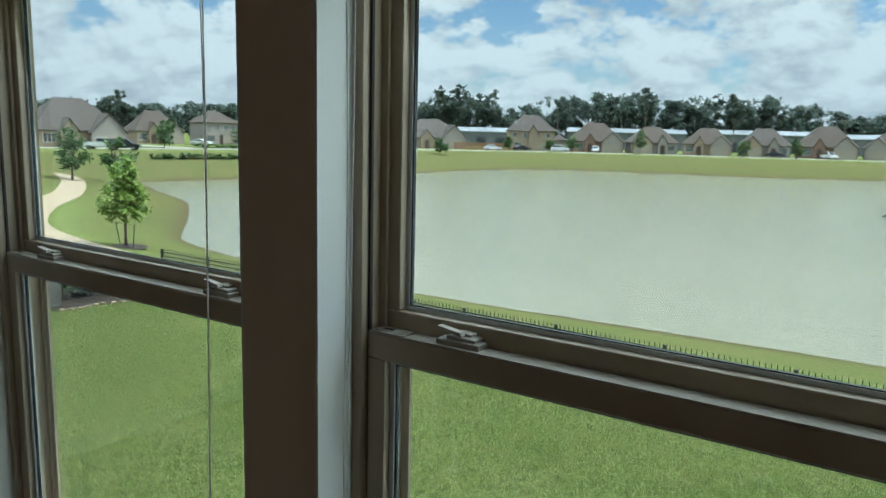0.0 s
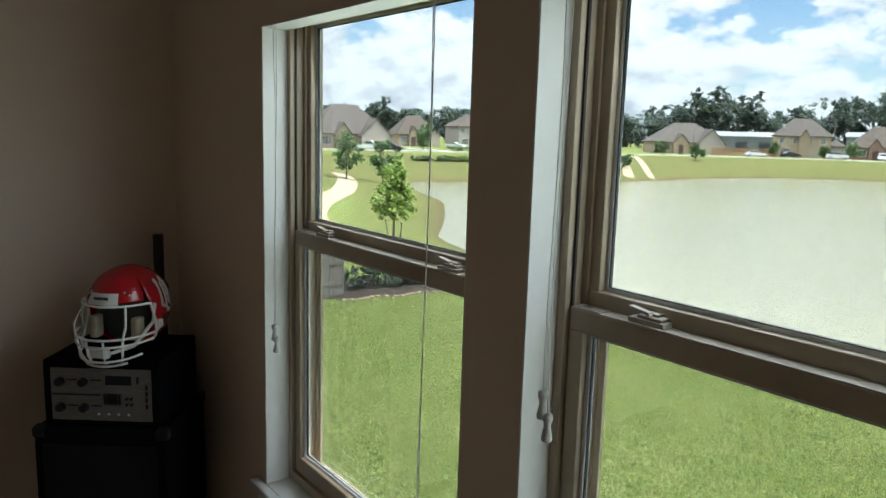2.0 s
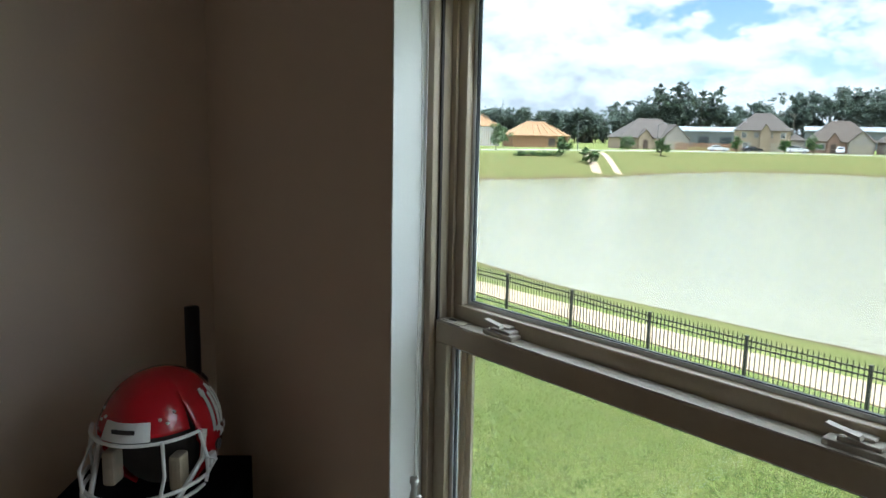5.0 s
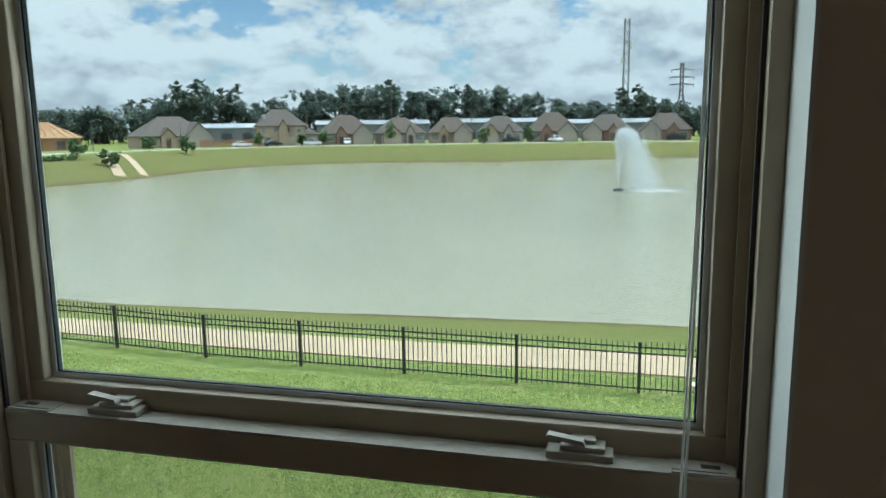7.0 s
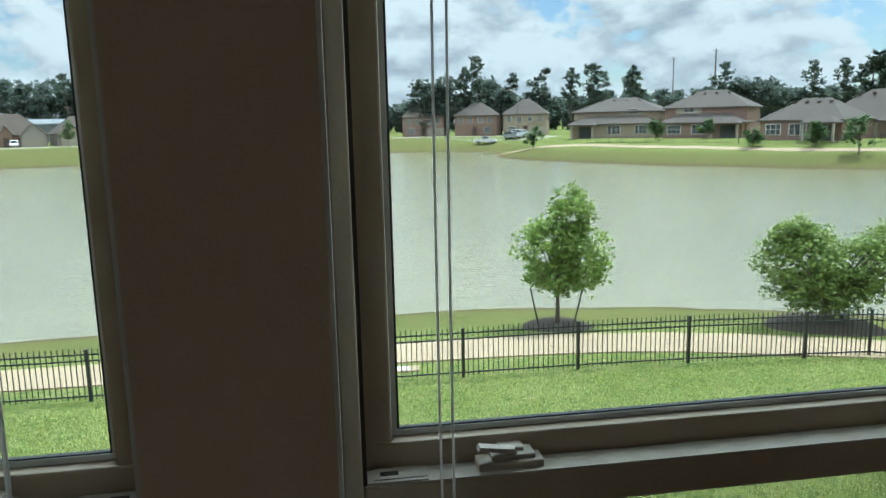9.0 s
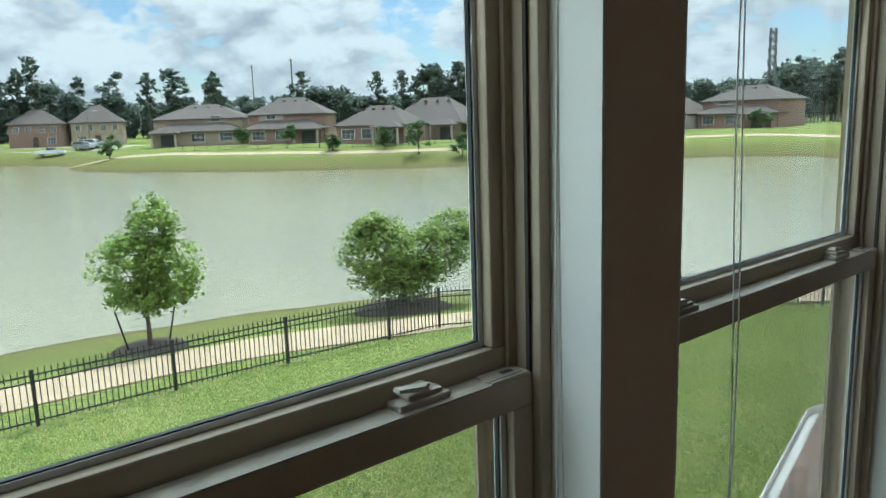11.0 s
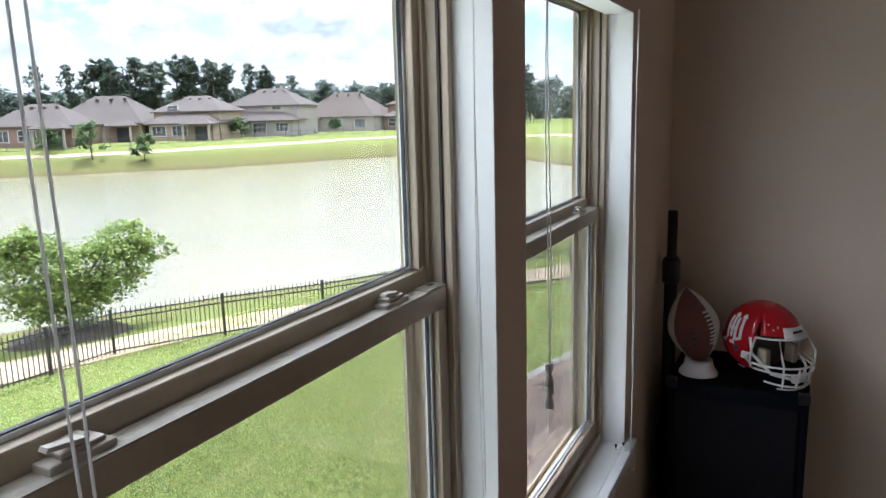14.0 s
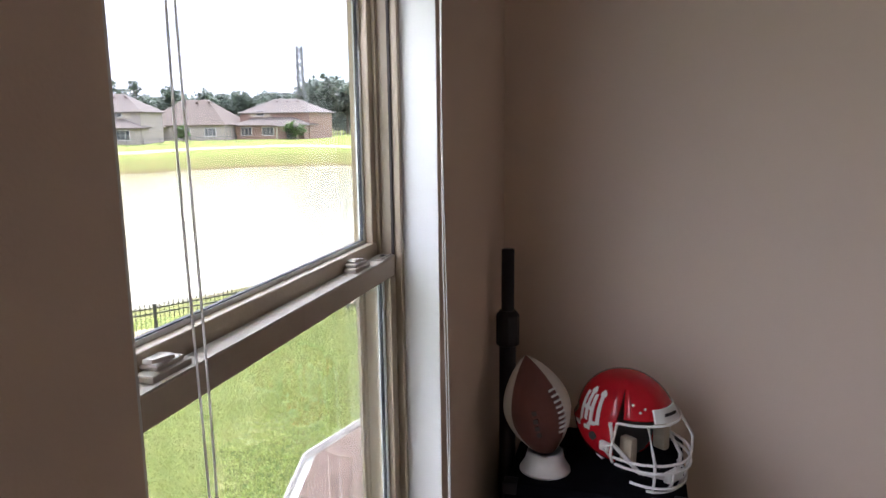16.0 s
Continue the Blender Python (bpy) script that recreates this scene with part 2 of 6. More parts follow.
M = dict(
    wall=surf("tan_wall_paint", (0.76, 0.63, 0.51), (0.725, 0.60, 0.485), 1.2, 0.75, 0.05, 220),
    white=surf("white_drywall", (0.82, 0.82, 0.79), (0.77, 0.77, 0.74), 3, 0.6, 0.04, 220),
    trim=surf("white_trim_paint", (0.78, 0.78, 0.76), (0.7, 0.7, 0.68), 5, 0.35, 0.05, 90),
    ceiling=surf("ceiling_paint", (0.74, 0.70, 0.64), None, 2, 0.9, 0.3, 120),
    vinyl=surf("almond_vinyl", (0.45, 0.37, 0.265), (0.39, 0.315, 0.225), 14, 0.42, 0.04, 150),
    palevinyl=surf("pale_almond_vinyl", (0.50, 0.45, 0.38), (0.39, 0.345, 0.285), 30, 0.6, 0.1, 240),
    bead=surf("grey_glazing_spacer", (0.7, 0.72, 0.72), (0.58, 0.6, 0.6), 20, 0.3, 0.0),
    gasket=surf("dark_gasket", (0.02, 0.022, 0.025), None, 10, 0.6),
    slot=surf("dark_slot", (0.05, 0.04, 0.035), None, 10, 0.8),
    # glass colour darkened to dim the bright outdoors against the room
    glass=pane_mat("dimming_window_glass", (0.79, 0.815, 0.80), 0.002),
    screen=pane_mat("insect_screen", (0.82, 0.82, 0.82), 0.008),
    cord=leafy("white_cord", (0.8, 0.79, 0.76), (0.76, 0.75, 0.72), 40),
    tassel=surf("grey_plastic_tassel", (0.6, 0.59, 0.56), None, 40, 0.4),
    carpet=surf("beige_carpet", (0.36, 0.28, 0.20), (0.30, 0.23, 0.165), 6, 0.95, 0.6, 300),
    black=surf("black_carpeted_box", (0.004, 0.004, 0.006), (0.007, 0.008, 0.011), 25, 0.9, 0.3, 300, spec=0.05),
    blackplastic=surf("black_plastic", (0.007, 0.007, 0.009), None, 30, 0.4, 0.05, 200),
    grille=surf("black_steel_grille", (0.006, 0.006, 0.008), None, 90, 0.6, 0.4, 500, 0.0, spec=0.15),
    silver=surf("brushed_panel", (0.24, 0.23, 0.21), (0.17, 0.16, 0.145), 30, 0.4, 0.05, 150, 0.6, grain=(1, 1, 6)),
    screenoff=surf("dark_display", (0.015, 0.02, 0.03), None, 10, 0.15),
    red=surf("glossy_red_shell", (0.42, 0.012, 0.018), (0.36, 0.008, 0.014), 6, 0.14, 0.0, spec=0.6),
    whiteplastic=surf("white_coated_metal", (0.78, 0.77, 0.74), (0.68, 0.67, 0.64), 20, 0.35),
    padding=surf("dark_padding", (0.05, 0.045, 0.042), None, 30, 0.8),
    tanpad=surf("tan_strap", (0.45, 0.38, 0.27), None, 30, 0.7),
    leather=surf("brown_pebbled_leather", (0.16, 0.045, 0.028), (0.1, 0.028, 0.018), 14, 0.5, 0.5, 420),
    whiteleather=surf("white_leather_panel", (0.68, 0.65, 0.58), (0.58, 0.55, 0.48), 12, 0.5, 0.2, 400),
    iron=surf("black_powdercoat", (0.016, 0.017, 0.018), (0.03, 0.03, 0.03), 8, 0.45, 0.0),
    concrete=surf("pale_concrete", (0.42, 0.32, 0.205), (0.35, 0.265, 0.17), 0.9, 0.9, 0.3, 30, piece=0.4),
    road=surf("street_concrete", (0.38, 0.355, 0.31), (0.3, 0.28, 0.245), 0.5, 0.9, 0.2, 12),
    bark=surf("grey_brown_bark", (0.16, 0.12, 0.09), (0.09, 0.07, 0.055), 8, 0.9, 0.8, 40),
    mulch=surf("dark_mulch", (0.07, 0.05, 0.035), (0.035, 0.026, 0.02), 9, 0.95, 1.0, 30),
    leaf=leafy("maple_leaves", (0.16, 0.26, 0.045), (0.36, 0.45, 0.11)),
    leafdark=leafy("bush_leaves", (0.135, 0.21, 0.042), (0.33, 0.41, 0.105)),
    shrub=leafy("bank_tree_leaves", (0.05, 0.11, 0.03), (0.12, 0.19, 0.055), 0.6),
    pine=leafy("pine_needles", (0.062, 0.09, 0.066), (0.10, 0.132, 0.082), 0.15),
    # paler, bluer leaf colour, with the haze of distance mixed into it
    wood=leafy("distant_wood_leaves", (0.075, 0.105, 0.085), (0.115, 0.148, 0.105), 0.08),
    greyboard=surf("weathered_cedar", (0.22, 0.205, 0.19), (0.14, 0.13, 0.12), 3, 0.9, 0.5, 25, piece=0.7, grain=(8, 8, 0.7)),
    redboard=surf("new_cedar_boards", (0.36, 0.2, 0.12), (0.28, 0.15, 0.09), 1, 0.85, 0.3, 10),
    cushion=surf("white_striped_cushion", (0.5, 0.49, 0.46), (0.4, 0.4, 0.38), 6, 0.9, 0.2, 80),
    bluecloth=surf("blue_patterned_cloth", (0.12, 0.3, 0.38), (0.5, 0.5, 0.6), 12, 0.9, 0.2, 60),
    wicker=surf("brown_wicker", (0.12, 0.07, 0.045), None, 40, 0.7, 0.6, 120),
    shingle=surf("brown_grey_shingle", (0.22, 0.155, 0.12), (0.105, 0.075, 0.06), 5, 0.95, 0.5, 120, piece=0.8),
    gutter=surf("white_gutter", (0.72, 0.71, 0.67), None, 4, 0.4),
    roofgrey=surf("grey_brown_roof", (0.115, 0.09, 0.072), (0.078, 0.062, 0.05), 0.8, 0.95, 0.3, 6, grain=(1, 1, 4)),
    rooftaupe=surf("taupe_roof", (0.115, 0.096, 0.083), (0.08, 0.067, 0.058), 0.8, 0.95, 0.3, 6, grain=(1, 1, 4)),
    roofdeck=surf("orange_roof_deck", (0.40, 0.24, 0.12), (0.31, 0.18, 0.09), 0.7, 0.9, 0.2, 4),
    brick=surf("brown_brick", (0.27, 0.17, 0.13), (0.2, 0.125, 0.1), 3, 0.9, 0.4, 25, grain=(1, 1, 3)),
    tanbrick=surf("tan_brick", (0.34, 0.26, 0.185), (0.27, 0.205, 0.15), 3, 0.9, 0.4, 25, grain=(1, 1, 3)),
    greybrick=surf("grey_stone_brick", (0.33, 0.29, 0.26), (0.25, 0.22, 0.2), 3, 0.9, 0.4, 25, grain=(1, 1, 3)),
    siding=surf("cream_siding", (0.44, 0.385, 0.31), (0.37, 0.325, 0.265), 1, 0.8, 0.2, 8, grain=(1, 1, 8)),
    framing=surf("raw_framing", (0.33, 0.19, 0.10), (0.25, 0.14, 0.075), 2, 0.9, 0.2, 10),
    offwhite=surf("off_white_paint", (0.66, 0.64, 0.6), None, 1, 0.6),
    garage=surf("tan_garage_paint", (0.36, 0.30, 0.24), (0.30, 0.25, 0.20), 1, 0.6),
    blade=leafy("grass_blades", (0.29, 0.36, 0.09), (0.50, 0.54, 0.21), 0.5),
    farglass=surf("dark_far_glass", (0.035, 0.04, 0.05), (0.07, 0.08, 0.09), 0.6, 0.1),
    doorwood=surf("dark_front_door", (0.06, 0.035, 0.025), None, 2, 0.5),
    metalroof=surf("white_metal_roof", (0.33, 0.35, 0.37), (0.26, 0.28, 0.30), 0.2, 0.35, grain=(1, 6, 1)),
    galv=surf("galvanised_steel", (0.17, 0.18, 0.19), (0.12, 0.125, 0.13), 1, 0.6, 0, 10, 0.2),
    polewood=surf("weathered_pole", (0.17, 0.13, 0.1), None, 2, 0.9),
    tyre=surf("tyre_rubber", (0.015, 0.015, 0.015), None, 10, 0.8),
    rim=surf("alloy_rim", (0.5, 0.5, 0.5), None, 10, 0.3, 0, 10, 0.8),
    carwhite=surf("white_car_paint", (0.75, 0.75, 0.74), None, 1, 0.2),
    cardark=surf("dark_car_paint", (0.02, 0.022, 0.028), None, 1, 0.2),
    carsilver=surf("silver_car_paint", (0.4, 0.41, 0.42), None, 1, 0.25, 0, 10, 0.4),
    lamp_red=surf("red_lens", (0.3, 0.01, 0.01), None, 5, 0.2),
    spray=surf("white_water_spray", (0.85, 0.87, 0.88), (0.75, 0.78, 0.8), 3, 0.3),
    extbrick=surf("house_brick", (0.36, 0.27, 0.2), (0.28, 0.2, 0.15), 4, 0.9, 0.4, 30),
)
t_, N_ = M["spray"].node_tree, M["spray"].node_tree.nodes
tr_, mx_ = N_.new("ShaderNodeBsdfTransparent"), N_.new("ShaderNodeMixShader")
mx_.inputs[0].default_value = 0.42
t_.links.new(tr_.outputs[0], mx_.inputs[1])
t_.links.new(N_["Principled BSDF"].outputs[0], mx_.inputs[2])
t_.links.new(mx_.outputs[0], N_["Material Output"].inputs[0])


def grass_mat():
    """Mown turf: green lawn, drier bank grass and bare mud at the waterline, by the ground's own attributes."""
    m = bpy.data.materials.new("mown_grass")
    m.use_nodes = True
    t, N = m.node_tree, m.node_tree.nodes
    b = N["Principled BSDF"]
    b.inputs["Roughness"].default_value, b.inputs["Specular IOR Level"].default_value = 0.9, 0.0
    geo = N.new("ShaderNodeNewGeometry")

    def noise_out(scale, detail, rough=0.6):
        n = N.new("ShaderNodeTexNoise")
        n.inputs["Scale"].default_value, n.inputs["Detail"].default_value, n.inputs["Roughness"].default_value = scale, detail, rough
        t.links.new(geo.outputs["Position"], n.inputs["Vector"])
        return n.outputs[0]

    def mixc(fac, a, c):
        x = N.new("ShaderNodeMix")
        x.data_type = "RGBA"
        for s, v in ((0, fac), (6, a), (7, c)):
            if isinstance(v, tuple):
                x.inputs[s].default_value = (*v, 1)
            else:
                t.links.new(v, x.inputs[s])
        return x.outputs[2]

    def sharp(v, mid, gain):
        n = N.new("ShaderNodeMath")
        n.operation, n.use_clamp = "MULTIPLY_ADD", True
        t.links.new(v, n.inputs[0])
        n.inputs[1].default_value, n.inputs[2].default_value = gain, 0.5 - mid * gain
        return n.outputs[0]

    def attr(name):
        a = N.new("ShaderNodeAttribute")
        a.attribute_name = name
        return a.outputs["Fac"]

    big, mid, fine, blade = noise_out(0.3, 4), noise_out(1.5, 6, 0.7), noise_out(7, 5, 0.8), noise_out(20, 4, 0.85)
    patch = noise_out(3.6, 6, 0.75)
    lawn = mixc(sharp(big, 0.5, 2.2), (0.145, 0.178, 0.042), (0.205, 0.228, 0.058))
    lawn = mixc(sharp(mid, 0.54, 7), lawn, (0.26, 0.255, 0.098))
    lawn = mixc(sharp(patch, 0.54, 8), lawn, (0.10, 0.16, 0.04))
    lawn = mixc(sharp(fine, 0.54, 11), lawn, (0.065, 0.11, 0.028))
    lawn = mixc(sharp(blade, 0.55, 11), lawn, (0.28, 0.30, 0.115))
    dry = mixc(sharp(big, 0.5, 3), (0.155, 0.14, 0.054), (0.095, 0.112, 0.039))
    dry = mixc(sharp(mid, 0.55, 4), dry, (0.195, 0.165, 0.07))
    dry = mixc(sharp(fine, 0.55, 4), dry, (0.11, 0.13, 0.048))
    both = mixc(attr("dry"), lawn, dry)
    both = mixc(attr("mud"), both, (0.11, 0.08, 0.05))
    t.links.new(both, b.inputs["Base Color"])
    bp = N.new("ShaderNodeBump")
    bp.inputs["Strength"].default_value, bp.inputs["Distance"].default_value = 0.8, 0.035
    h = N.new("ShaderNodeMath")
    h.operation = "ADD"
    t.links.new(fine, h.inputs[0])
    t.links.new(blade, h.inputs[1])
    t.links.new(h.outputs[0], bp.inputs["Height"])
    t.links.new(bp.outputs[0], b.inputs["Normal"])
    return m


def water_mat():
    m = bpy.data.materials.new("murky_pond_water")
    m.use_nodes = True
    t, N = m.node_tree, m.node_tree.nodes
    b = N["Principled BSDF"]
    b.inputs["Roughness"].default_value, b.inputs["IOR"].default_value = 0.11, 1.33
    geo, mp = N.new("ShaderNodeNewGeometry"), N.new("ShaderNodeMapping")
    mp.inputs["Rotation"].default_value, mp.inputs["Scale"].default_value = (0, 0, 0.35), (0.55, 1.5, 1)
    t.links.new(geo.outputs["Position"], mp.inputs[0])
    ns = []
    for sc, dt in ((3.2, 4), (0.6, 3), (0.045, 3)):
        n = N.new("ShaderNodeTexNoise")
        n.inputs["Scale"].default_value, n.inputs["Detail"].default_value = sc, dt
        t.links.new((mp if sc > 0.1 else geo).outputs[0], n.inputs["Vector"])
        ns.append(n.outputs[0])
    add = N.new("ShaderNodeMath")
    add.operation = "ADD"
    t.links.new(ns[0], add.inputs[0])
    t.links.new(ns[1], add.inputs[1])
    bp = N.new("ShaderNodeBump")
    bp.inputs["Strength"].default_value, bp.inputs["Distance"].default_value = 0.5, 0.085
    t.links.new(add.outputs[0], bp.inputs["Height"])
    t.links.new(bp.outputs[0], b.inputs["Normal"])
    mx = N.new("ShaderNodeMix")
    mx.data_type = "RGBA"
    t.links.new(ns[2], mx.inputs[0])
    mx.inputs[6].default_value, mx.inputs[7].default_value = (0.185, 0.176, 0.108, 1), (0.255, 0.238, 0.15, 1)
    t.links.new(mx.outputs[2], b.inputs["Base Color"])
    return m


M["grass"], M["water"] = grass_mat(), water_mat()

# ---- building tools ----


def to_mesh(name, bm, material, smooth=False):
    me = bpy.data.meshes.new(name)
    bmesh.ops.recalc_face_normals(bm, faces=bm.faces)
    bm.to_mesh(me)
    bm.free()
    if material:
        me.materials.append(material)
    if smooth:
        for p in me.polygons:
            p.use_smooth = True
    return me


def part(name, bm, material, parent, label="", smooth=False):
    """Links a bmesh (or a ready mesh) as one mesh object under a thing or a part."""
    me = bm if isinstance(bm, bpy.types.Mesh) else to_mesh(name, bm, material, smooth)
    ob = new(name, me)
    ob.parent = parent
    return tagged(ob, label)


def thing(name, m, label, category, group="", kind=""):
    ob = new(name)
    ob.empty_display_size = 0.1
    ob.matrix_basis = m
    return tagged(ob, label, category, group, kind)


def solo(name, bm, material, label="", category="", group="", kind="", smooth=False):
    return tagged(new(name, to_mesh(name, bm, material, smooth)), label, category, group, kind)


def box(bm, x0, x1, y0, y1, z0, z1, bevel=0.0):
    vs = [bm.verts.new((x, y, z)) for x in (x0, x1) for y in (y0, y1) for z in (z0, z1)]
    fs = [bm.faces.new([vs[i] for i in q]) for q in ((0, 1, 3, 2), (4, 6, 7, 5), (0, 4, 5, 1), (2, 3, 7, 6), (0, 2, 6, 4), (1, 5, 7, 3))]
    if bevel:
        es = list({e for f in fs for e in f.edges})
        bmesh.ops.bevel(bm, geom=es, offset=bevel, segments=2, affect="EDGES", profile=0.6)
    return bm


def boxed(*a, bevel=0.0):
    return box(bmesh.new(), *a, bevel=bevel)


def tube(bm, pts, r, n=8, cap=True):
    """A round tube along points; r may be a list of radii."""
    pts = [Vector(p) for p in pts]
    rs = r if isinstance(r, (list, tuple)) else [r] * len(pts)
    rings = []
    for i, p in enumerate(pts):
        d = (pts[min(i + 1, len(pts) - 1)] - pts[max(i - 1, 0)]).normalized()
        u = d.cross(Vector((0, 0, 1)) if abs(d.z) < 0.9 else Vector((1, 0, 0))).normalized()
        v = d.cross(u)
        rings.append([bm.verts.new(p + (u * math.cos(a) + v * math.sin(a)) * rs[i]) for a in (2 * math.pi * k / n for k in range(n))])
    for a, b in zip(rings, rings[1:]):
        for k in range(n):
            bm.faces.new((a[k], a[(k + 1) % n], b[(k + 1) % n], b[k]))
    if cap and n > 2:
        bm.faces.new(rings[0])
        bm.faces.new(rings[-1])
    return bm


def lathe(bm, profile, n=16, at=(0, 0, 0)):
    """A turned shape from (radius, height) pairs."""
    return tube(bm, [(at[0], at[1], at[2] + z) for _, z in profile], [max(r, 1e-4) for r, _ in profile], n)


def prism(bm, outline, y0, y1):
    """An outline in x and z, pushed from y0 to y1."""
    a = [bm.verts.new((x, y0, z)) for x, z in outline]
    b = [bm.verts.new((x, y1, z)) for x, z in outline]
    bm.faces.new(a)
    bm.faces.new(b[::-1])
    for i in range(len(a)):
        j = (i + 1) % len(a)
        bm.faces.new((a[i], b[i], b[j], a[j]))
    return bm


def smooth01(v):
    v = np.clip(v, 0, 1)
    return v * v * (3 - 2 * v)

# ---- the room ----
X0, X1, BACK, FLOOR, TOP = -0.77, 4.75, -4.2, -0.12, 2.5
WIN = (0.0, 1.057, 2.103, 3.147)
WW, HEAD, SILL = 0.90, 1.848, 0.538

bm = bmesh.new()
edges = [X0 - 0.2]
for o in WIN:
    edges += [o, o + WW]
edges.append(X1 + 0.2)
for i in range(0, 10, 2):
    box(bm, edges[i], edges[i + 1], 0, 0.165, -0.3, TOP + 0.1)
for o in WIN:
    box(bm, o, o + WW, 0, 0.165, -0.3, SILL - 0.022)
    box(bm, o, o + WW, 0, 0.0715, HEAD, TOP + 0.1)
    box(bm, o, o + WW, 0.0715, 0.165, HEAD + 0.066, TOP + 0.1)
wall_north = solo("wall_north", bm, M["wall"], kind="structure")
solo("wall_west", boxed(X0 - 0.2, X0, BACK, 0, -0.3, TOP + 0.1), M["wall"], kind="structure")
solo("wall_east", boxed(X1, X1 + 0.2, BACK, 0, -0.3, TOP + 0.1), M["wall"], kind="structure")
solo("wall_south", boxed(X0 - 0.2, X1 + 0.2, BACK - 0.2, BACK, -0.3, TOP + 0.1), M["wall"], kind="structure")
solo("floor", boxed(X0, X1, BACK, 0, -0.3, FLOOR), M["carpet"], kind="structure")
solo("ceiling", boxed(X0, X1, BACK, 0, TOP, TOP + 0.1), M["ceiling"], kind="structure")
for name, a in (("baseboard_north", (X0 + 0.014, X1 - 0.014, -0.014, 0)), ("baseboard_west", (X0, X0 + 0.014, BACK, 0)), ("baseboard_east", (X1 - 0.014, X1, BACK, 0))):
    bm = boxed(*a, FLOOR, FLOOR + 0.105, bevel=0.003)
    if name == "baseboard_east":
        box(bm, a[0] + 0.005, a[1], a[2], a[3], FLOOR + 0.105, FLOOR + 0.125, bevel=0.002)
    solo(name, bm, M["trim"], kind="structure")

# outside shell of the storey, with an added eave
bm = bmesh.new()
box(bm, X0 - 0.2, X1 + 0.2, 0.165, 0.24, -3.4, SILL - 0.25)
box(bm, X0 - 0.2, X1 + 0.2, 0.165, 0.24, HEAD + 0.25, 2.4)
box(bm, X0 - 0.2, X0 + 0.3, 0.165, 0.24, SILL - 0.25, HEAD + 0.25)
box(bm, X1 - 0.25, X1 + 0.2, 0.165, 0.24, SILL - 0.25, HEAD + 0.25)
box(bm, X1 + 0.2, X1 + 6.5, 0.0, 0.24, -3.4, 2.4)
solo("house_wall_brick", bm, M["extbrick"], kind="structure")
# unseen overhang, put here to block direct sun from the windows
bm = boxed(X0 - 0.7, X1 + 6.7, -0.2, 0.52, 2.4, 2.44)
box(bm, X0 - 0.7, X1 + 6.7, 0.52, 0.55, 2.38, 2.6)
solo("roof_eave", bm, M["gutter"], kind="structure")
bm = bmesh.new()
prism(bm, [(X0 - 0.7, 2.44), (X1 + 0.7, 2.44), (X1 + 0.7, 2.64), (X0 - 0.7, 2.64)], -4.6, 0.52)
solo("house_roof", bm, M["shingle"], kind="structure")
solo("house_lower_wall", boxed(X0 - 0.2, X1 + 0.2, BACK - 0.2, 0.165, -3.4, -0.3), M["extbrick"], kind="structure")


def ring(bm, x0, x1, z0, z1, wl, wb, wt_, y0, y1, bevel=0.0):
    """A rectangular frame in the wall plane: two stiles between a bottom and a top rail."""
    box(bm, x0, x1, y0, y1, z0, z0 + wb, bevel)
    box(bm, x0, x1, y0, y1, z1 - wt_, z1, bevel)
    box(bm, x0, x0 + wl, y0, y1, z0 + wb, z1 - wt_, bevel)
    box(bm, x1 - wl, x1, y0, y1, z0 + wb, z1 - wt_, bevel)
    return bm


def sash_lock(parent, x):
    """A cam lock: stepped base, cam housing and a lever turned back over it."""
    lock = part("sash_lock", boxed(x - 0.034, x + 0.034, 0.092, 0.116, 1.292, 1.301, bevel=0.002), M["palevinyl"], parent, "almond cam lock on the meeting rail")
    bm = boxed(x - 0.020, x + 0.026, 0.096, 0.120, 1.301, 1.3065, bevel=0.002)
    box(bm, x - 0.010, x + 0.016, 0.104, 0.124, 1.3065, 1.311, bevel=0.002)
    part("cam_housing", bm, M["palevinyl"], lock)
    bm = bmesh.new()
    prism(bm, [(x - 0.034, 1.3145), (x - 0.032, 1.3185), (x + 0.004, 1.3135), (x + 0.006, 1.3085)], 0.093, 0.104)
    part("lever", bm, M["palevinyl"], lock)


